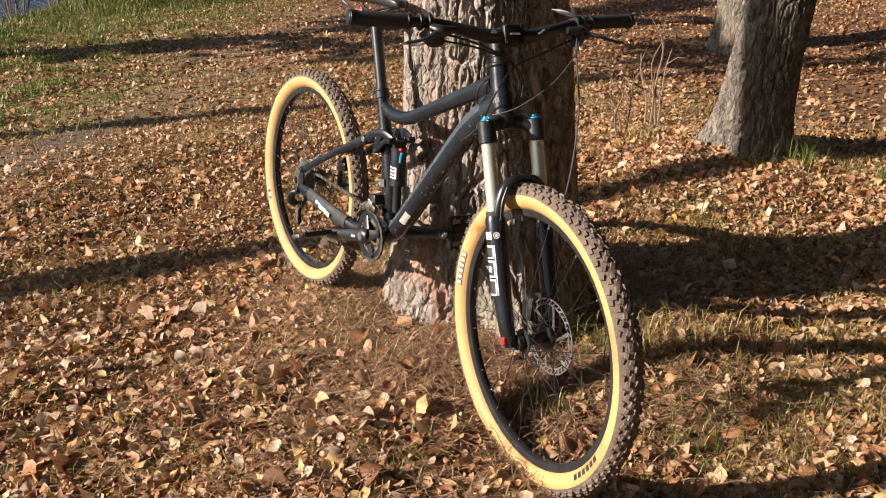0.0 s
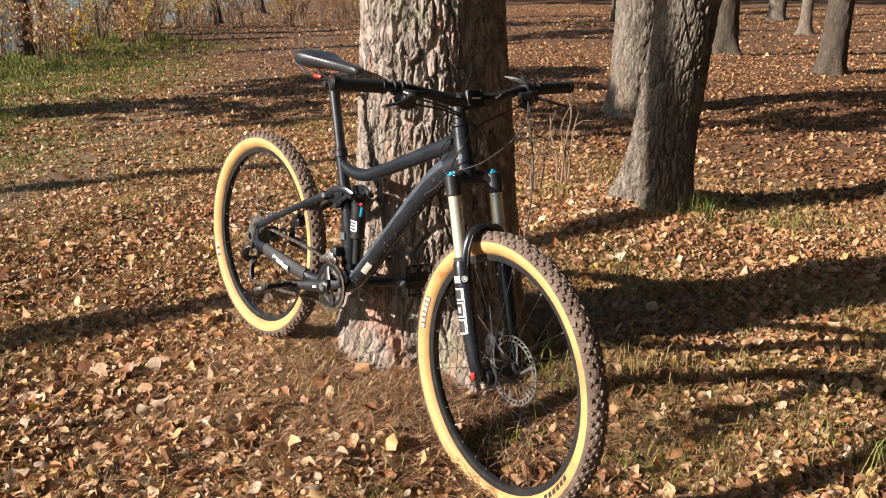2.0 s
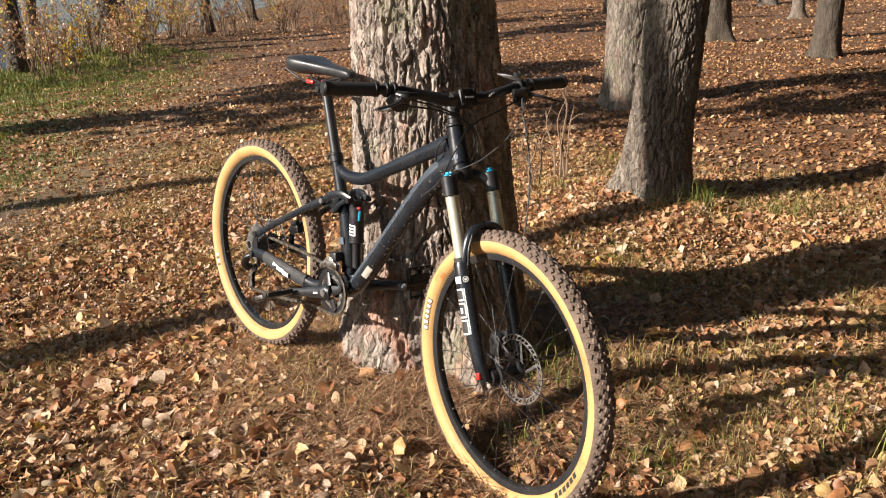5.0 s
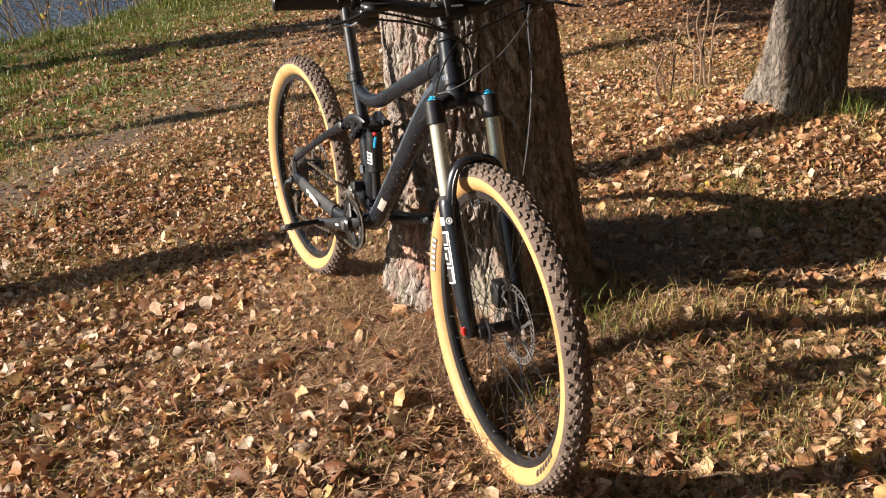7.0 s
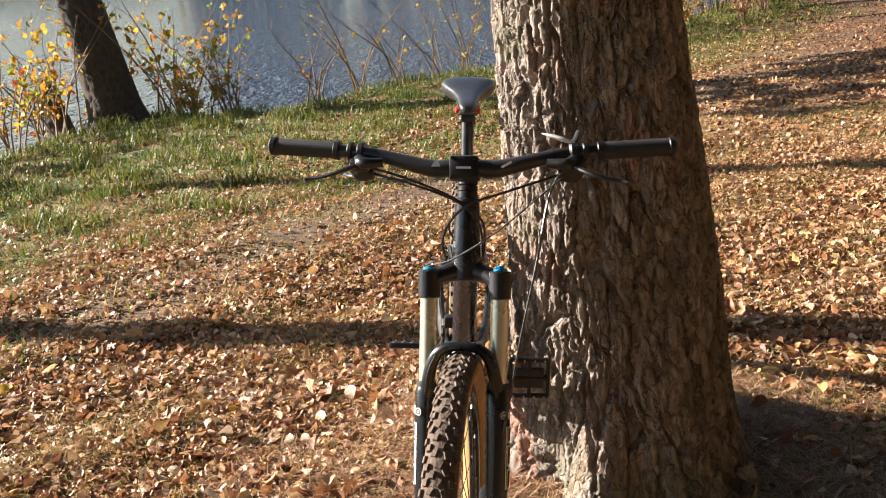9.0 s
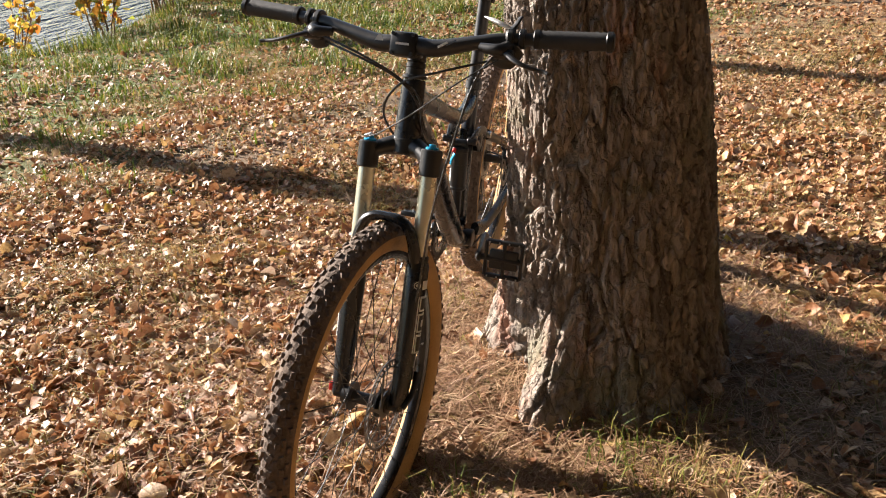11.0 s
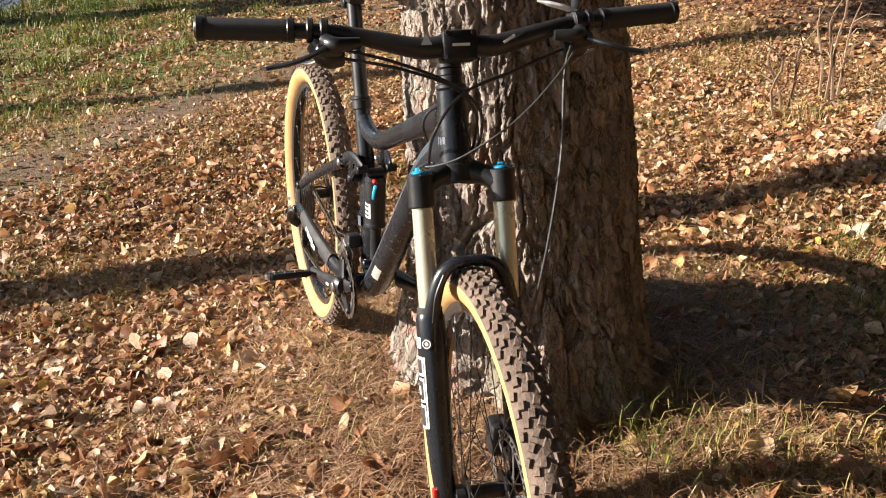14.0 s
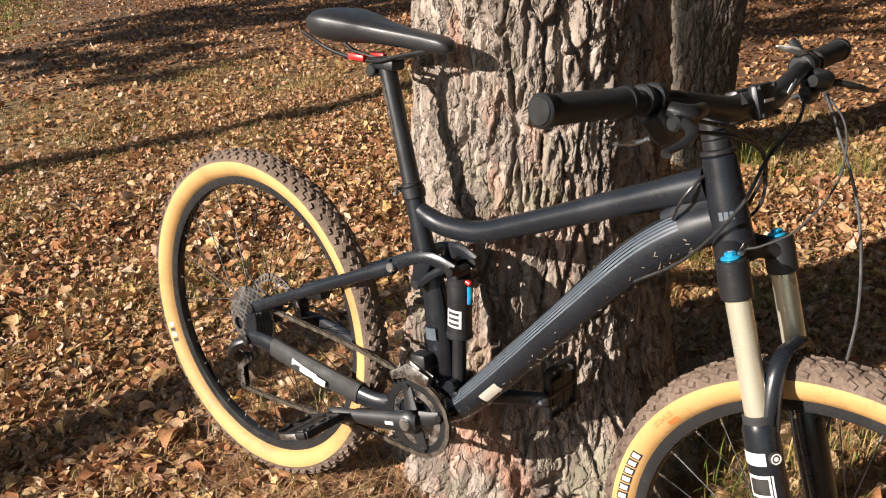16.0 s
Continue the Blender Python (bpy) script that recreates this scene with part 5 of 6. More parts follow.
    bmesh.ops.subdivide_edges(bm, edges=bm.edges[:], cuts=1, smooth=0.8, use_grid_fill=True)
    sd = bpart("saddle", bm, "saddle", "smooth black saddle", smooth=80)
    for s in (-1, 1):
        bm = sweep(bmesh.new(), [(0.1, s * 0.04, 0.612), (0.16, s * 0.024, 0.586), (0.25, s * 0.022, 0.582), (0.31, s * 0.018, 0.6), (0.365, s * 0.008, 0.616)], 0.0035, 8, n=4)
        bpart("saddle_rail", bm, "black_alloy", "dark metal rail", sd)
        bpart("rail_socket", block(bmesh.new(), (0.034, 0.012, 0.011), at_dir((0.222, s * 0.026, 0.585), (1, -s * 0.1, 0)), 0.003), "red", "red rail socket", sd)


seat_parts()


def fork_parts():
    S = dict(steer=True)
    bm = bmesh.new()
    for s in (-1, 1):
        sweep(bm, [(0.0, s * 0.012, -0.012), (0.016, s * 0.04, -0.02), (0.028, s * 0.063, -0.034)], [(0.021, 0.021), (0.016, 0.017), (0.014, 0.018)], 14, n=4)
    rod(bm, (0, 0, -0.03), (0, 0, 0.0), 0.027, 24, bevel=0.004)
    crown = bpart("fork_crown", bm, "black_gloss", "forged black fork crown", **S)
    for s in (-1, 1):
        c = (0.028, s * 0.064)
        bm = rod(bmesh.new(), (*c, -0.062), (*c, -0.012), 0.0205, 24, bevel=0.002)
        rod(bm, (*c, -0.03), (*c, -0.0265), 0.0208, 24)
        k = bpart("stanchion_clamp", bm, "black_gloss", "", crown, **S)
        bm = rod(bmesh.new(), (*c, -0.013), (*c, -0.007), 0.0125, 20, bevel=0.002)
        rod(bm, (*c, -0.008), (*c, -0.002), 0.0075, 8, bevel=0.001)
        bpart("top_cap", bm, "blue", "blue anodised top cap", crown, **S)
        if s < 0:
            bm = rod(bmesh.new(), (c[0] + 0.016, c[1] - 0.004, -0.004), (c[0] + 0.016, c[1] + 0.01, 0.002), 0.004, 10)
            bpart("cable_stop", bm, "silver", "", crown, **S)
        bpart("stanchion", rod(bmesh.new(), (*c, -0.245), (*c, -0.06), 0.016, 28), "stanchion", "bronze-coloured slick stanchion", crown, **S)
        bm = sweep(bmesh.new(), [(*c, -0.217), (*c, -0.226), (*c, -0.232), (*c, -0.3), (c[0] + 0.002, c[1], -0.4), (c[0] + 0.006, c[1] * 0.99, -0.47), (c[0] + 0.012, c[1] * 0.97, -0.512), (c[0] + 0.014, c[1] * 0.97, -0.522)],
                   [0.0175, 0.0205, 0.0225, 0.0225, 0.021, 0.0185, 0.0165, 0.011], 24)
        lg = bpart("fork_lower", bm, "frame", "matte black lower fork leg", **S)
        bpart("wiper_seal", rod(bmesh.new(), (*c, -0.226), (*c, -0.213), 0.0195, 24, bevel=0.002), "rubber", "", lg, **S)
        # white band, round mark and block lettering on the outer face
        u, v, w = Vector((0, s, 0)), Vector((1, 0, 0)), Vector((0, 0, 1))
        cc = (c[0], c[1], 0)
        bpart("band", patch_tube(bmesh.new(), cc, u, v, w, 0.0229, -62, 30, -0.275, -0.258, 8), "white", "white band", lg, **S)
        bm = bmesh.new()
        pc = Vector(cc) + Vector((0.0208, s * 0.0125, -0.2665))
        nrm = (Vector((0.83, s * 0.55, 0))).normalized()
        rod(bm, pc - nrm * 0.004, pc + nrm * 0.0008, 0.0085, 18)
        ds = bpart("round_mark", bm, "ink", "", lg, **S)
        for r0, r1 in ((0.0055, 0.007), (0.0, 0.003)):
            bm = bmesh.new()
            revolve(bm, [(max(r0, 0.0002), 0), (r1, 0), (r1, 0.0006), (max(r0, 0.0002), 0.0006)], 18)
            bm.transform(at_dir(pc + nrm * 0.0012, nrm.cross(Vector((0, 0, 1))), (0, 0, 1)))
            bpart("ring", bm, "white", "", ds, **S)
        for k, (t0, t1) in enumerate(((-0.318, -0.288), (-0.36, -0.322), (-0.401, -0.364))):
            bpart("block_letter", patch_tube(bmesh.new(), cc, u, v, w, 0.0232, -40, 34, t0, t1, 6), "white", "white outlined block shape", lg, **S)
            bpart("block_letter", patch_tube(bmesh.new(), cc, u, v, w, 0.0236, -33, 27, t0 + 0.004, t1 - 0.004, 6), "ink", "", lg, **S)
            if k == 1:
                bpart("block_letter", patch_tube(bmesh.new(), cc, u, v, w, 0.024, -18 if k != 1 else -8, 30 if k == 0 else 12, t0 + 0.012, t1 - 0.013, 6), "white", "", lg, **S)
        bpart("letter_stroke", patch_tube(bmesh.new(), cc, u, v, w, 0.0232, 38, 44, -0.4, -0.288, 2), "white", "", lg, **S)
    bm = sweep(bmesh.new(), [(0.028, -0.066, -0.262), (0.042, -0.062, -0.215), (0.05, -0.05, -0.17), (0.053, -0.03, -0.15), (0.053, 0, -0.146), (0.053, 0.03, -0.15), (0.05, 0.05, -0.17), (0.042, 0.062, -0.215), (0.028, 0.066, -0.262)],
               [(0.012, 0.014), (0.01, 0.012), (0.012, 0.011), (0.0135, 0.01), (0.0135, 0.0085), (0.0135, 0.01), (0.012, 0.011), (0.01, 0.012), (0.012, 0.014)], 12, side=(1, 0, 0.2), n=4)
    arch = bpart("fork_arch", bm, "frame", "hollow black fork brace", **S)
    for s in (-1, 1):
        bm = sweep(bmesh.new(), [(0.052, s * 0.064, -0.235), (0.058, s * 0.058, -0.195), (0.063, s * 0.045, -0.163)], [(0.002, 0.003), (0.0025, 0.0035), (0.002, 0.003)], 8, n=4)
        bpart("arch_rib", bm, "black_gloss", "glossy rib", arch, **S)
    ax = bpart("thru_axle", rod(bmesh.new(), (AXLE_F[0], -0.068, AXLE_F[1]), (AXLE_F[0], 0.068, AXLE_F[1]), 0.0095, 16), "black_alloy", "", None, **S)
    bm = block(bmesh.new(), (0.014, 0.009, 0.017), pose(AXLE_F[0] - 0.004, -0.079, AXLE_F[1] + 0.008), 0.003)
    bpart("axle_cap", bm, "red", "red quick-release cap", ax, **S)
    bm = sweep(bmesh.new(), [(AXLE_F[0], 0.076, AXLE_F[1]), (AXLE_F[0] - 0.02, 0.086, AXLE_F[1] + 0.03), (AXLE_F[0] - 0.028, 0.086, AXLE_F[1] + 0.07)], [(0.006, 0.008), (0.004, 0.007), (0.003, 0.006)], 10, n=3)
    bpart("axle_lever", bm, "black_gloss", "", ax, **S)
    bm = block(bmesh.new(), (0.04, 0.034, 0.062), pose(-0.024, 0.047, -0.45, 0, 20, 0), 0.008)
    rod(bm, (-0.03, 0.03, -0.44), (-0.03, 0.064, -0.44), 0.013, 14, bevel=0.002)
    block(bm, (0.03, 0.014, 0.02), pose(0.0, 0.056, -0.425), 0.003)
    block(bm, (0.03, 0.014, 0.02), pose(0.004, 0.056, -0.475), 0.003)
    bpart("front_brake_caliper", bm, "black_alloy", "black hydraulic caliper", **S)


fork_parts()


def cockpit():
    S = dict(steer=True)
    bm = rod(bmesh.new(), (0, 0, 0.12), (0, 0, 0.133), 0.0185, 24, bevel=0.001)
    rod(bm, (0, 0, 0.1335), (0, 0, 0.143), 0.0185, 24, bevel=0.001)
    bpart("headset_spacer", bm, "black_gloss", "black spacers", **S)
    bm = rod(bmesh.new(), (0, 0, 0.143), (0, 0, 0.184), 0.0185, 24, bevel=0.003)
    sweep(bm, [(0.0, 0, 0.163), (0.03, 0, 0.166), (0.045, 0, 0.168)], [(0.015, 0.017), (0.014, 0.016), (0.02, 0.018)], 14, side=(0, 1, 0))
    block(bm, (0.02, 0.054, 0.042), pose(0.043, 0, 0.169), 0.005)
    st = bpart("stem", bm, "black_gloss", "short black stem", **S)
    bm = block(bmesh.new(), (0.014, 0.052, 0.044), pose(0.07, 0, 0.17), 0.006)
    bpart("faceplate", bm, "black_alloy", "four-bolt faceplate", st, **S)
    for y in (-0.019, 0.019):
        for z in (0.153, 0.187):
            bpart("bolt", rod(bmesh.new(), (0.076, y, z), (0.0795, y, z), 0.0035, 10), "black_gloss", "", st, **S)
    bpart("top_cap", rod(bmesh.new(), (0, 0, 0.184), (0, 0, 0.189), 0.0165, 20, bevel=0.001), "black_alloy", "", st, **S)
    bpart("stem_print", block(bmesh.new(), (0.0006, 0.026, 0.004), pose(0.0775, 0, 0.17)), "white", "", st, **S)
    half = [(0.056, 0.03, 0.17), (0.055, 0.06, 0.17), (0.05, 0.13, 0.187), (0.045, 0.18, 0.198), (0.036, 0.26, 0.205), (0.026, 0.362, 0.213)]
    line = [(x, -y, z) for x, y, z in half[::-1]] + [(0.056, 0, 0.17)] + half
    rad = [0.0111, 0.0111, 0.0112, 0.0125, 0.0158, 0.0159, 0.0159, 0.0159, 0.0158, 0.0125, 0.0112, 0.0111, 0.0111]
    bar = bpart("handlebar", sweep(bmesh.new(), line, rad, 18, n=5), "black_gloss", "low-rise black handlebar", **S)
    for s in (-1, 1):
        o, i = Vector((0.026, s * 0.3635, 0.213)), Vector((0.0365, s * 0.24, 0.2043))
        d = (i - o).normalized()
        bm = bmesh.new()
        pts, rr = [], []
        for k in range(25):
            pts.append(o.lerp(i, k / 24))
            rr.append(0.0162 if k % 2 else 0.0154)
        sweep(bm, pts, rr, 20)
        g = bpart("grip", bm, "rubber", "ribbed black rubber grip", bar, **S)
        bpart("lock_ring", rod(bmesh.new(), o - d * 0.002, o + d * 0.009, 0.0178, 22, bevel=0.0015), "black_alloy", "", g, **S)
        bpart("lock_ring", rod(bmesh.new(), i - d * 0.002, i + d * 0.009, 0.0175, 22, bevel=0.0015), "black_alloy", "", g, **S)
        bpart("end_plug", rod(bmesh.new(), o - d * 0.004, o - d * 0.001, 0.0145, 20, bevel=0.001), "plastic", "", g, **S)
        # brake lever: clamp, body, blade
        c = i + d * 0.05
        bm = rod(bmesh.new(), c - d * 0.006, c + d * 0.006, 0.0185, 20, bevel=0.002)
        body = [c + Vector((0.016, 0, -0.014)), c + Vector((0.034, -s * 0.01, -0.024)), c + Vector((0.03, -s * 0.045, -0.022))]
        sweep(bm, body, [(0.009, 0.011), (0.0115, 0.011), (0.008, 0.008)], 12, n=4)
        rod(bm, c + Vector((0.026, s * 0.016, -0.03)), c + Vector((0.03, -s * 0.02, -0.03)), 0.0095, 14, bevel=0.003)
        lv = bpart("brake_lever", bm, "plastic", "black hydraulic brake lever", bar, **S)
        blade = [c + Vector((0.036, s * 0.006, -0.03)), c + Vector((0.056, s * 0.03, -0.042)), c + Vector((0.058, s * 0.056, -0.05)), c + Vector((0.054, s * 0.078, -0.053)), c + Vector((0.06, s * 0.09, -0.056))]
        bpart("lever_blade", sweep(bmesh.new(), blade, [(0.005, 0.007), (0.004, 0.0065), (0.0035, 0.006), (0.0035, 0.006), (0.003, 0.005)], 10, n=4), "black_gloss", "curved black blade", lv, **S)
        # shifter with its thumb levers
        e = i + d * 0.03
        bm = rod(bmesh.new(), e - d * 0.005, e + d * 0.005, 0.0178, 20, bevel=0.002)
        sweep(bm, [e + Vector((0.004, -s * 0.006, -0.016)), e + Vector((0.008, -s * 0.022, -0.036)), e + Vector((0.01, -s * 0.045, -0.04))], [(0.016, 0.014), (0.02, 0.013), (0.012, 0.009)], 12, n=4)
        sh = bpart("shifter", bm, "plastic", "black trigger shifter pod", bar, **S)
        q = e + Vector((-0.006, -s * 0.01, -0.042))
        bpart("thumb_lever", sweep(bmesh.new(), [q, q + Vector((-0.016, s * 0.012, -0.002)), q + Vector((-0.024, s * 0.03, 0.002))], [(0.003, 0.006), (0.003, 0.007), (0.002, 0.007)], 10, n=3), "silver", "polished thumb lever", sh, **S)
        if s > 0:
            q = e + d * 0.022 + Vector((0.0, 0, 0.015))
            bm = rod(bmesh.new(), q - d * 0.006 - Vector((0, 0, 0.014)), q + d * 0.006 - Vector((0, 0, 0.014)), 0.017, 18, bevel=0.002)
            sweep(bm, [q, q + Vector((-0.004, s * 0.006, 0.01)), q + Vector((-0.012, s * 0.01, 0.024))], [(0.005, 0.008), (0.004, 0.007), (0.003, 0.006)], 10)
            dr = bpart("remote_lever", bm, "black_gloss", "dropper remote lever", bar, **S)
            pad = [q + Vector((0.004, 0.004, 0.0)), q + Vector((0.002, -0.018, 0.008)), q + Vector((-0.002, -0.036, 0.014)), q + Vector((-0.005, -0.054, 0.019))]
            bpart("lever_pad", sweep(bmesh.new(), pad, [(0.003, 0.006), (0.0042, 0.009), (0.004, 0.008), (0.0012, 0.002)], 10, side=(0, 0, 1), n=4), "raw_alloy", "bare metal paddle", dr, **S)
    # pale triangular mark and short stripes on the bar
    bm = bmesh.new()
    for q in (((-0.041, 0.176), (-0.058, 0.176), (-0.049, 0.192)),):
        bm.faces.new([bm.verts.new((0.0722 - abs(z - 0.172) * 0.22, y, z - 0.004)) for y, z in q])
    bmesh.ops.solidify(bm, geom=bm.faces[:], thickness=0.0008)
    bpart("bar_mark", bm, "white", "small pale triangular print", bar, **S)
    bpart("bar_mark", block(bmesh.new(), (0.0012, 0.02, 0.004), pose(0.0712, 0.075, 0.176, 30, 0, 0)), "white", "", bar, **S)
    bpart("bar_mark", block(bmesh.new(), (0.0012, 0.02, 0.003), pose(0.0706, 0.09, 0.181, 30, 0, 0)), "frame_grey", "", bar, **S)


cockpit()


def cable(name, pts, r=0.0024, mtl="cable", label="thin black cable housing"):
    bpart(name, sweep(bmesh.new(), pts, r, 8, n=8), mtl, label)


def sp(a, y, b):
    return tuple(STEER @ Vector((a, y, b)))


def cables():
    cable("brake_hose", [sp(0.068, -0.175, 0.172), sp(0.075, -0.1, 0.15), sp(0.066, -0.02, 0.118), sp(0.044, 0.03, 0.08), sp(0.02, 0.034, 0.03), (0.85, 0.03, 0.43), (0.76, 0.032, 0.36)])
    cable("brake_hose", [sp(0.068, 0.175, 0.172), sp(0.09, 0.15, 0.12), sp(0.11, 0.13, 0.0), sp(0.1, 0.105, -0.13), sp(0.06, 0.085, -0.25), sp(0.035, 0.07, -0.33), sp(0.0, 0.06, -0.42)], 0.0021, "hose", "thin grey hydraulic hose")
    cable("gear_cable", [sp(0.05, -0.165, 0.16), sp(0.07, -0.09, 0.14), sp(0.062, -0.01, 0.11), sp(0.038, 0.026, 0.07), (0.87, 0.032, 0.45), (0.8, 0.03, 0.4)])
    cable("gear_cable", [sp(0.05, 0.165, 0.16), sp(0.07, 0.08, 0.13), sp(0.064, 0.0, 0.1), sp(0.035, -0.04, 0.045), (0.845, -0.03, 0.415), (0.78, -0.028, 0.36)])
    cable("lockout_cable", [sp(0.06, 0.19, 0.17), sp(0.11, 0.13, 0.115), sp(0.12, 0.06, 0.055), sp(0.095, -0.01, 0.012), sp(0.065, -0.045, 0.0), sp(0.046, -0.06, -0.001)], 0.0015, "hose", "thin grey lockout cable")
    cable("gear_cable", [(0.845, -0.01, 0.53), (0.838, -0.03, 0.515), (0.826, -0.033, 0.49), (0.815, -0.02, 0.46)], 0.0022)
    cable("gear_cable", [(0.46, 0.03, -0.03), (0.38, 0.04, -0.05), (0.2, 0.065, -0.02), (0.05, 0.075, 0.02), (-0.03, -0.02, 0.03), (-0.06, -0.07, -0.02)])
    cable("brake_hose", [(0.35, 0.05, 0.25), (0.2, 0.065, 0.18), (0.1, 0.07, 0.12), (0.07, 0.06, 0.09)])


cables()


def drivetrain():
    y = -0.051
    bx, bz = BB
    # chainring with teeth
    bm = bmesh.new()
    T = 36
    prof = []
    for i in range(T * 4):
        a = 2 * math.pi * i / (T * 4)
        prof.append((0.0745 if i % 4 in (0, 1) else 0.069, a))
    rings = [[bm.verts.new((bx + r * math.cos(a), yy, bz + r * math.sin(a))) for r, a in prof] for yy in (y - 0.0016, y + 0.0016)]
    inner = [[bm.verts.new((bx + 0.0545 * math.cos(a), yy, bz + 0.0545 * math.sin(a))) for r, a in prof] for yy in (y - 0.0016, y + 0.0016)]
    n = len(prof)
    for k in range(n):
        j = (k + 1) % n
        bm.faces.new((rings[0][k], rings[0][j], rings[1][j], rings[1][k]))
        bm.faces.new((inner[0][k], inner[0][j], rings[0][j], rings[0][k]))
        bm.faces.new((inner[1][k], inner[1][j], rings[1][j], rings[1][k]))
        bm.faces.new((inner[0][k], inner[1][k], inner[1][j], inner[0][j]))
    ck = bpart("crankset", bm, "black_alloy", "black toothed chainring and crankset", smooth=25)
    bm = bmesh.new()
    revolve(bm, [(0.041, y - 0.0008), (0.0535, y - 0.0008), (0.0535, y + 0.0025), (0.041, y + 0.0025)], 48)
    bm.transform(Matrix.Translation((bx, 0, bz)))
    bpart("inner_ring", bm, "silver", "polished inner chainring", ck)
    for i in range(4):
        a = radians(25 + 90 * i)
        p, q = Vector((bx + 0.018 * math.cos(a), y - 0.008, bz + 0.018 * math.sin(a))), Vector((bx + 0.058 * math.cos(a), y - 0.003, bz + 0.058 * math.sin(a)))
        bm = sweep(bmesh.new(), [p, p.lerp(q, 0.6), q], [(0.005, 0.016), (0.0045, 0.012), (0.004, 0.011)], 10, side=(0, 1, 0))
        rod(bm, q + Vector((0, -0.005, 0)), q + Vector((0, 0.005, 0)), 0.0065, 12, bevel=0.001)
        bpart("spider_arm", bm, "black_gloss", "", ck)
    for k, (sx, sz, s) in enumerate(((-0.166, -0.05, -1), (0.166, 0.05, 1))):
        a, b = Vector((bx, s * 0.072, bz)), Vector((bx + sx, s * 0.092, bz + sz))
        bm = sweep(bmesh.new(), [a - (b - a) * 0.1, a, a.lerp(b, 0.3), a.lerp(b, 0.7), b, b + (b - a) * 0.07], [(0.007, 0.014), (0.0125, 0.022), (0.01, 0.0175), (0.0085, 0.0135), (0.0085, 0.014), (0.004, 0.008)], 14, side=(0, 1, 0), n=4)
        arm = bpart("crank_arm", bm, "black_gloss", "black alloy crank arm", ck)
        bpart("crank_cap", rod(bmesh.new(), a + Vector((0, s * 0.006, 0)), a + Vector((0, s * 0.0138, 0)), 0.0118, 18, bevel=0.001), "steel", "", arm)
        bpart("arm_print", block(bmesh.new(), (0.018, 0.0015, 0.006), at_dir(a.lerp(b, 0.19) + Vector((0, s * 0.0124, 0)), b - a)), "white", "small pale mark", arm)
        if s > 0:
            for q in (0.93, 1.0):
                bpart("arm_print", block(bmesh.new(), (0.007, 0.002, 0.012), at_dir(a.lerp(b, q) + Vector((0, -0.0078, 0)), b - a)), "frame_grey", "", arm)
        # platform pedal
        o = b + Vector((0, s * 0.062, 0))
        PT = Matrix.Translation(o) @ pose(0, 0, 0, 0, -26 if s < 0 else -100, 0)
        bm = rod(bmesh.new(), b, o + Vector((0, s * 0.046, 0)), 0.008, 12)
        for dx in (-0.044, 0.044):
            block(bm, (0.009, 0.088, 0.015), PT @ Matrix.Translation((dx, 0, 0)), 0.003)
        for dy in (-0.044, 0.0, 0.044):
            block(bm, (0.09, 0.009, 0.014), PT @ Matrix.Translation((0, dy, 0)), 0.003)
        bpart("pedal_core", block(bmesh.new(), (0.05, 0.07, 0.012), PT, 0.004), "plastic", "", ck)
        pd = bpart("pedal", bm, "black_alloy", "black flat platform pedal", ck)
        bpart("end_plate", block(bmesh.new(), (0.046, 0.003, 0.011), PT @ Matrix.Translation((0, s * 0.0495, 0)), 0.001), "steel", "worn bare metal edge", pd)
        for dx in (-0.044, 0.044):
            for dy in (-0.036, -0.012, 0.012, 0.036):
                bpart("pin", rod(bmesh.new(), PT @ Vector((dx, dy, -0.011)), PT @ Vector((dx, dy, 0.011)), 0.002, 6), "steel", "", pd)
    # cassette
    for i in range(9):
        r, yy = 0.071 - i * 0.0062, -0.022 - i * 0.0042
        bm = bmesh.new()
        t = 36 - 3 * i
        pr = [(r if j % 2 else r - 0.004, 2 * math.pi * j / (2 * t)) for j in range(2 * t)]
        v0 = [bm.verts.new((q * math.cos(a), yy, q * math.sin(a))) for q, a in pr]
        v1 = [bm.verts.new((q * math.cos(a), yy - 0.0017, q * math.sin(a))) for q, a in pr]
        w0, w1 = [bm.verts.new((0.6 * r * math.cos(a), yy, 0.6 * r * math.sin(a))) for q, a in pr], [bm.verts.new((0.6 * r * math.cos(a), yy - 0.0017, 0.6 * r * math.sin(a))) for q, a in pr]
        m = len(pr)
        for j in range(m):
            k = (j + 1) % m
            bm.faces.new((v0[j], v0[k], v1[k], v1[j]))
            bm.faces.new((w0[j], w0[k], v0[k], v0[j]))
            bm.faces.new((w1[j], w1[k], v1[k], v1[j]))
            bm.faces.new((w0[j], w1[j], w1[k], w0[k]))
        bpart("sprocket", bm, "steel", "dusty steel sprocket", rear_wheel, smooth=25)
    # chain: link plates along its run
    c1, c2 = Vector((-0.072, -0.052, -0.088)), Vector((-0.03, -0.05, -0.075))
    run = [Vector((0.0, -0.038, 0.046)), Vector((0.1, -0.041, 0.052)), Vector((0.2, -0.044, 0.057)), Vector((0.3, -0.047, 0.06)), Vector((0.4, -0.051, 0.058))]
    run += [Vector((bx + 0.072 * math.cos(radians(a)), y, bz + 0.072 * math.sin(radians(a)))) for a in (75, 40, 5, -30, -65, -95)]
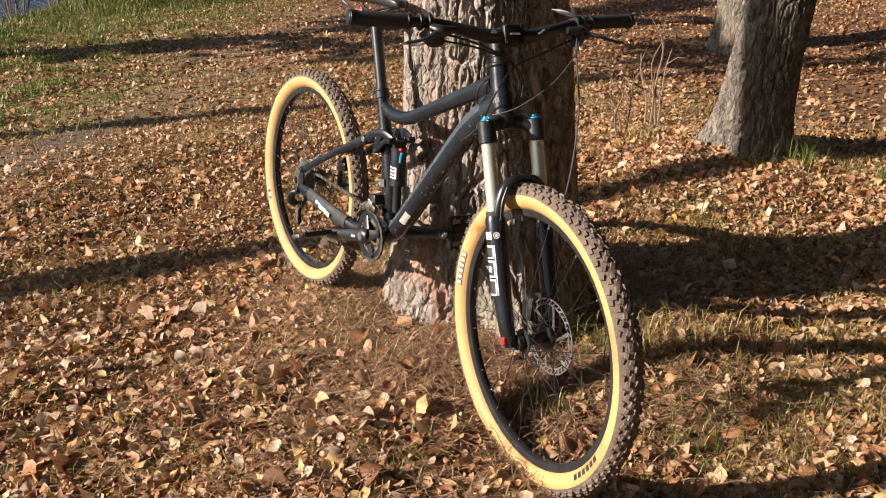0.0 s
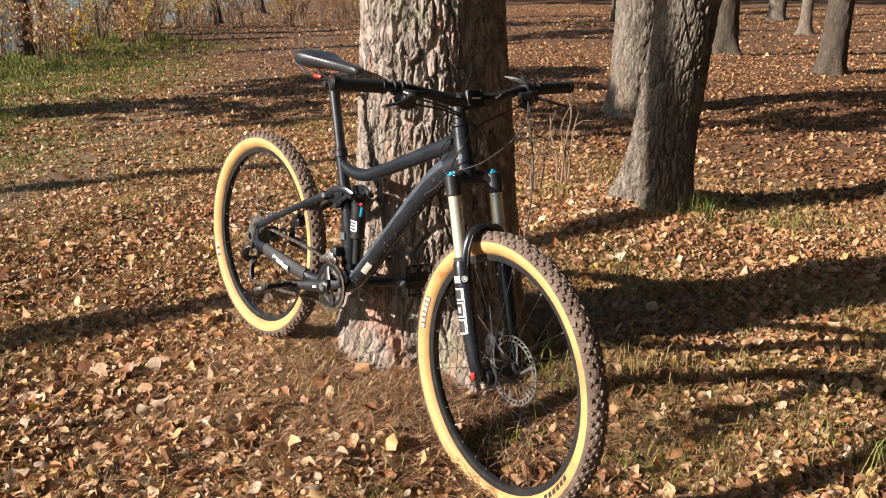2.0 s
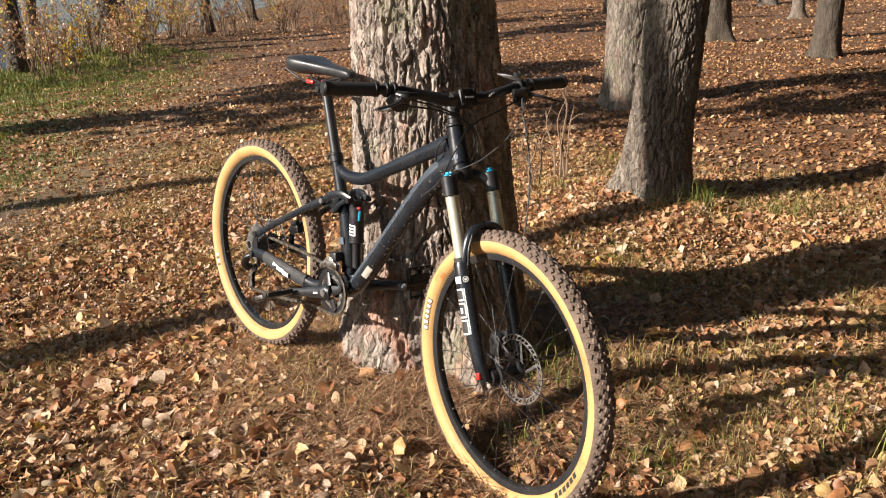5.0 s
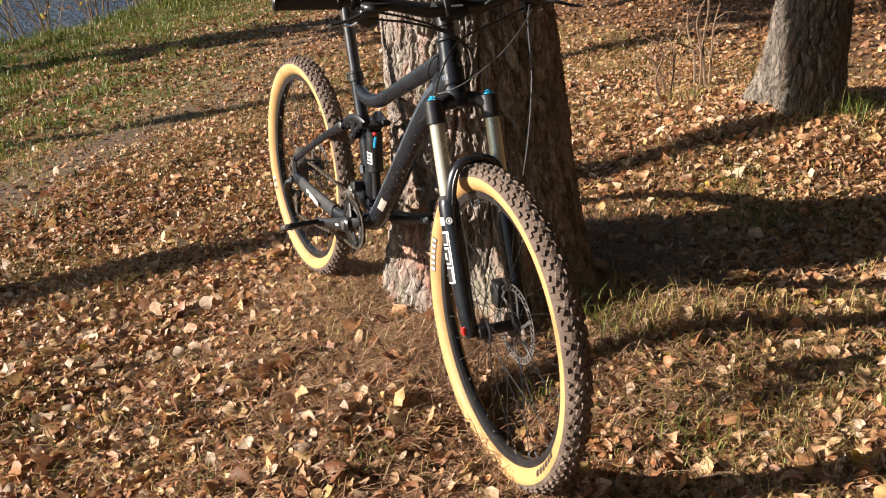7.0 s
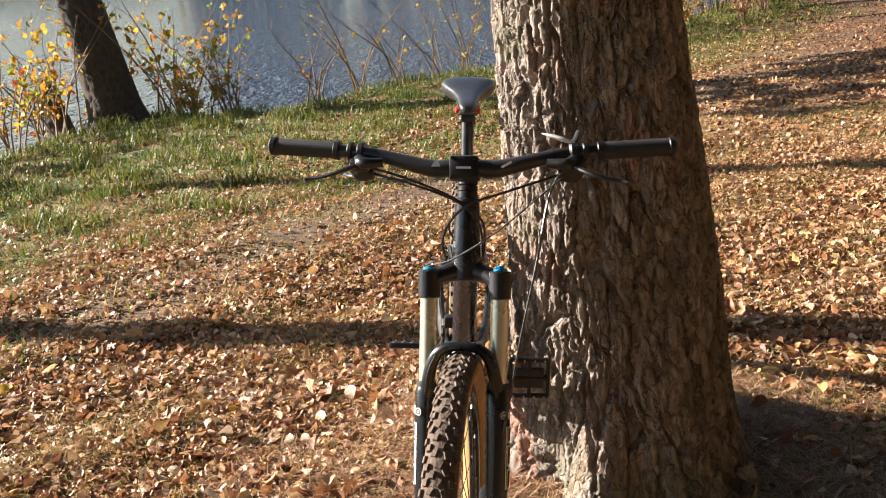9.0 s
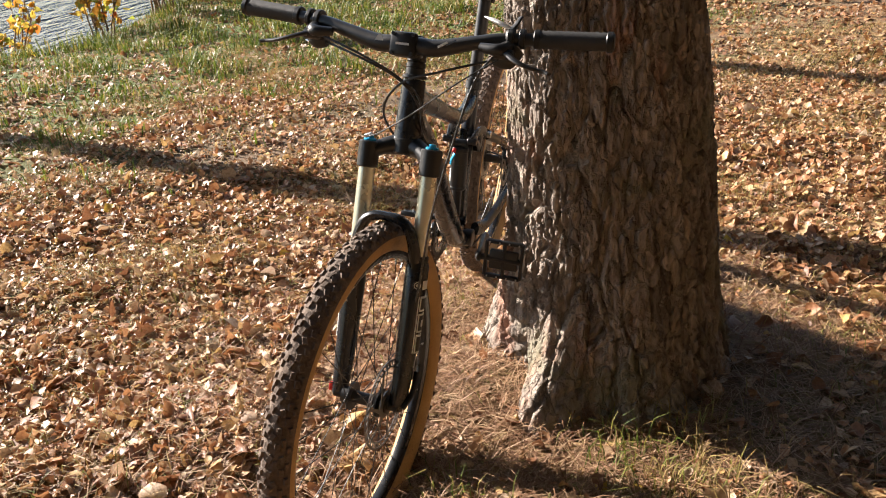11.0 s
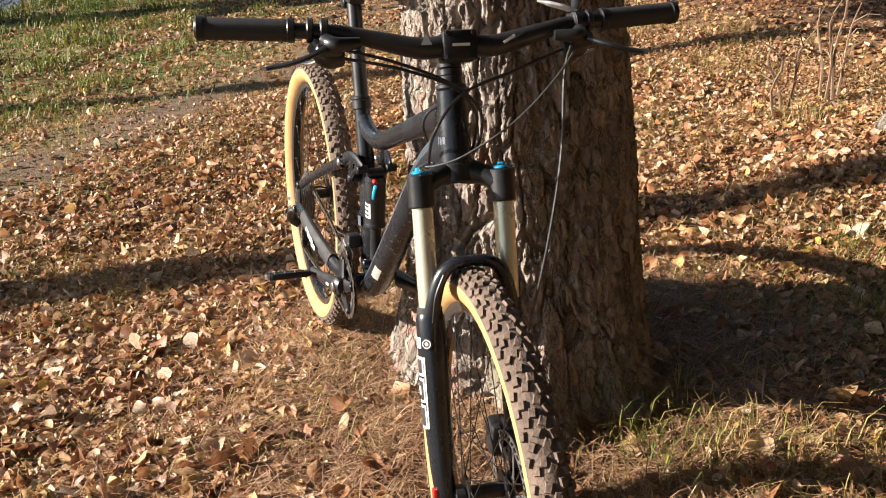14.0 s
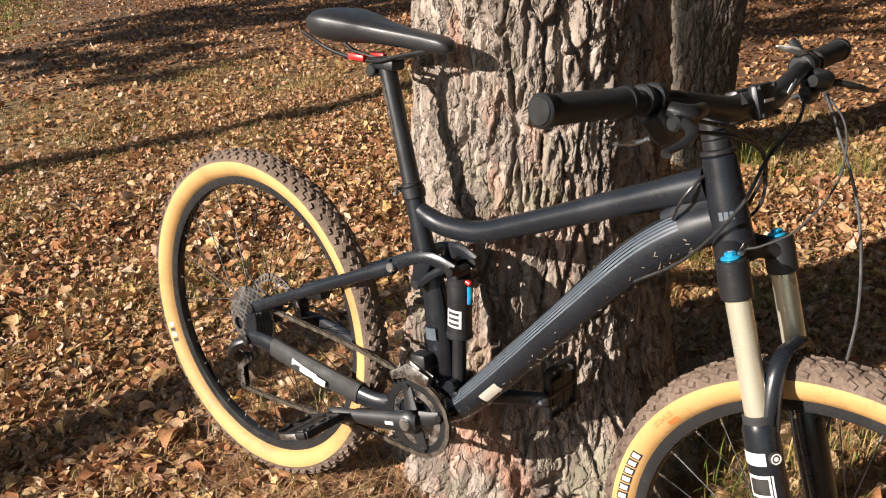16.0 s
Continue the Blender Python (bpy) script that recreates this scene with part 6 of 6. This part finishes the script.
    run += [Vector((0.3, -0.05, -0.098)), Vector((0.15, -0.05, -0.128)), Vector((-0.02, -0.05, -0.155)), Vector((-0.055, -0.05, -0.15)), Vector((-0.068, -0.05, -0.12)), Vector((-0.045, -0.048, -0.085)), Vector((-0.02, -0.044, -0.065)), Vector((-0.045, -0.04, -0.02)), Vector((-0.035, -0.038, 0.03)), Vector((0.0, -0.038, 0.046))]
    fine = smooth_path(run, 24)
    bm = bmesh.new()
    last, k = fine[0], 0
    for q in fine[1:]:
        if (q - last).length >= 0.0127:
            w = 0.0055 if k % 2 else 0.0035
            mm = at_dir((q + last) / 2, q - last, (0, 0, 1) if abs((q - last).normalized().z) < 0.9 else (1, 0, 0))
            for sd in (-1, 1):
                block(bm, (0.0165, 0.001, 0.0085), mm @ Matrix.Translation((0, sd * w / 2, 0)))
            rod(bm, mm @ Vector((0.0063, -0.003, 0)), mm @ Vector((0.0063, 0.003, 0)), 0.0037, 6)
            last, k = q, k + 1
    bpart("chain", bm, "chain", "dusty bicycle chain")
    # rear derailleur
    bm = sweep(bmesh.new(), [(-0.008, -0.076, -0.02), (-0.03, -0.084, -0.035), (-0.05, -0.08, -0.065), (-0.045, -0.062, -0.082)], [(0.009, 0.012), (0.011, 0.014), (0.01, 0.015), (0.009, 0.013)], 12, n=4)
    rod(bm, (-0.005, -0.07, -0.018), (-0.005, -0.088, -0.018), 0.011, 14, bevel=0.002)
    rd = bpart("rear_derailleur", bm, "plastic", "black rear derailleur")
    for s in (-1, 1):
        bm = sweep(bmesh.new(), [(-0.035, -0.05 + s * 0.006, -0.078), (-0.055, -0.05 + s * 0.006, -0.105), (-0.052, -0.05 + s * 0.006, -0.152)], [(0.0012, 0.013), (0.0012, 0.01), (0.0012, 0.013)], 10, side=(0, 1, 0), n=3)
        bpart("derailleur_cage", bm, "silver" if s < 0 else "black_alloy", "", rd)
    for x, z in ((-0.035, -0.08), (-0.052, -0.15)):
        bpart("jockey_wheel", rod(bmesh.new(), (x, -0.0535, z), (x, -0.0465, z), 0.0135, 12, bevel=0.001), "plastic", "", rd)
    bpart("derailleur_arm", sweep(bmesh.new(), [(-0.04, -0.088, -0.038), (-0.056, -0.082, -0.07), (-0.05, -0.068, -0.088)], [(0.003, 0.007), (0.003, 0.008), (0.003, 0.006)], 10, n=3), "silver", "silver outer link", rd)
    # front derailleur
    bm = bmesh.new()
    for s, x in ((-1, 0), (1, 0)):
        sweep(bm, [(bx - 0.062, y + s * 0.006, bz + 0.062), (bx - 0.02, y + s * 0.0065, bz + 0.086), (bx + 0.022, y + s * 0.006, bz + 0.082)], [(0.001, 0.007), (0.001, 0.012), (0.001, 0.01)], 8, side=(0, 1, 0), n=4)
    fd = bpart("front_derailleur", bm, "silver", "polished front derailleur cage")
    bm = block(bmesh.new(), (0.034, 0.03, 0.03), at_dir((bx - 0.01, -0.035, bz + 0.105), (1, 0, 0.2)), 0.006)
    bpart("derailleur_body", bm, "black_alloy", "", fd)
    bpart("derailleur_link", block(bmesh.new(), (0.026, 0.012, 0.012), at_dir((bx - 0.012, -0.05, bz + 0.098), (1, 0, -0.3)), 0.003), "steel", "", fd)


drivetrain()
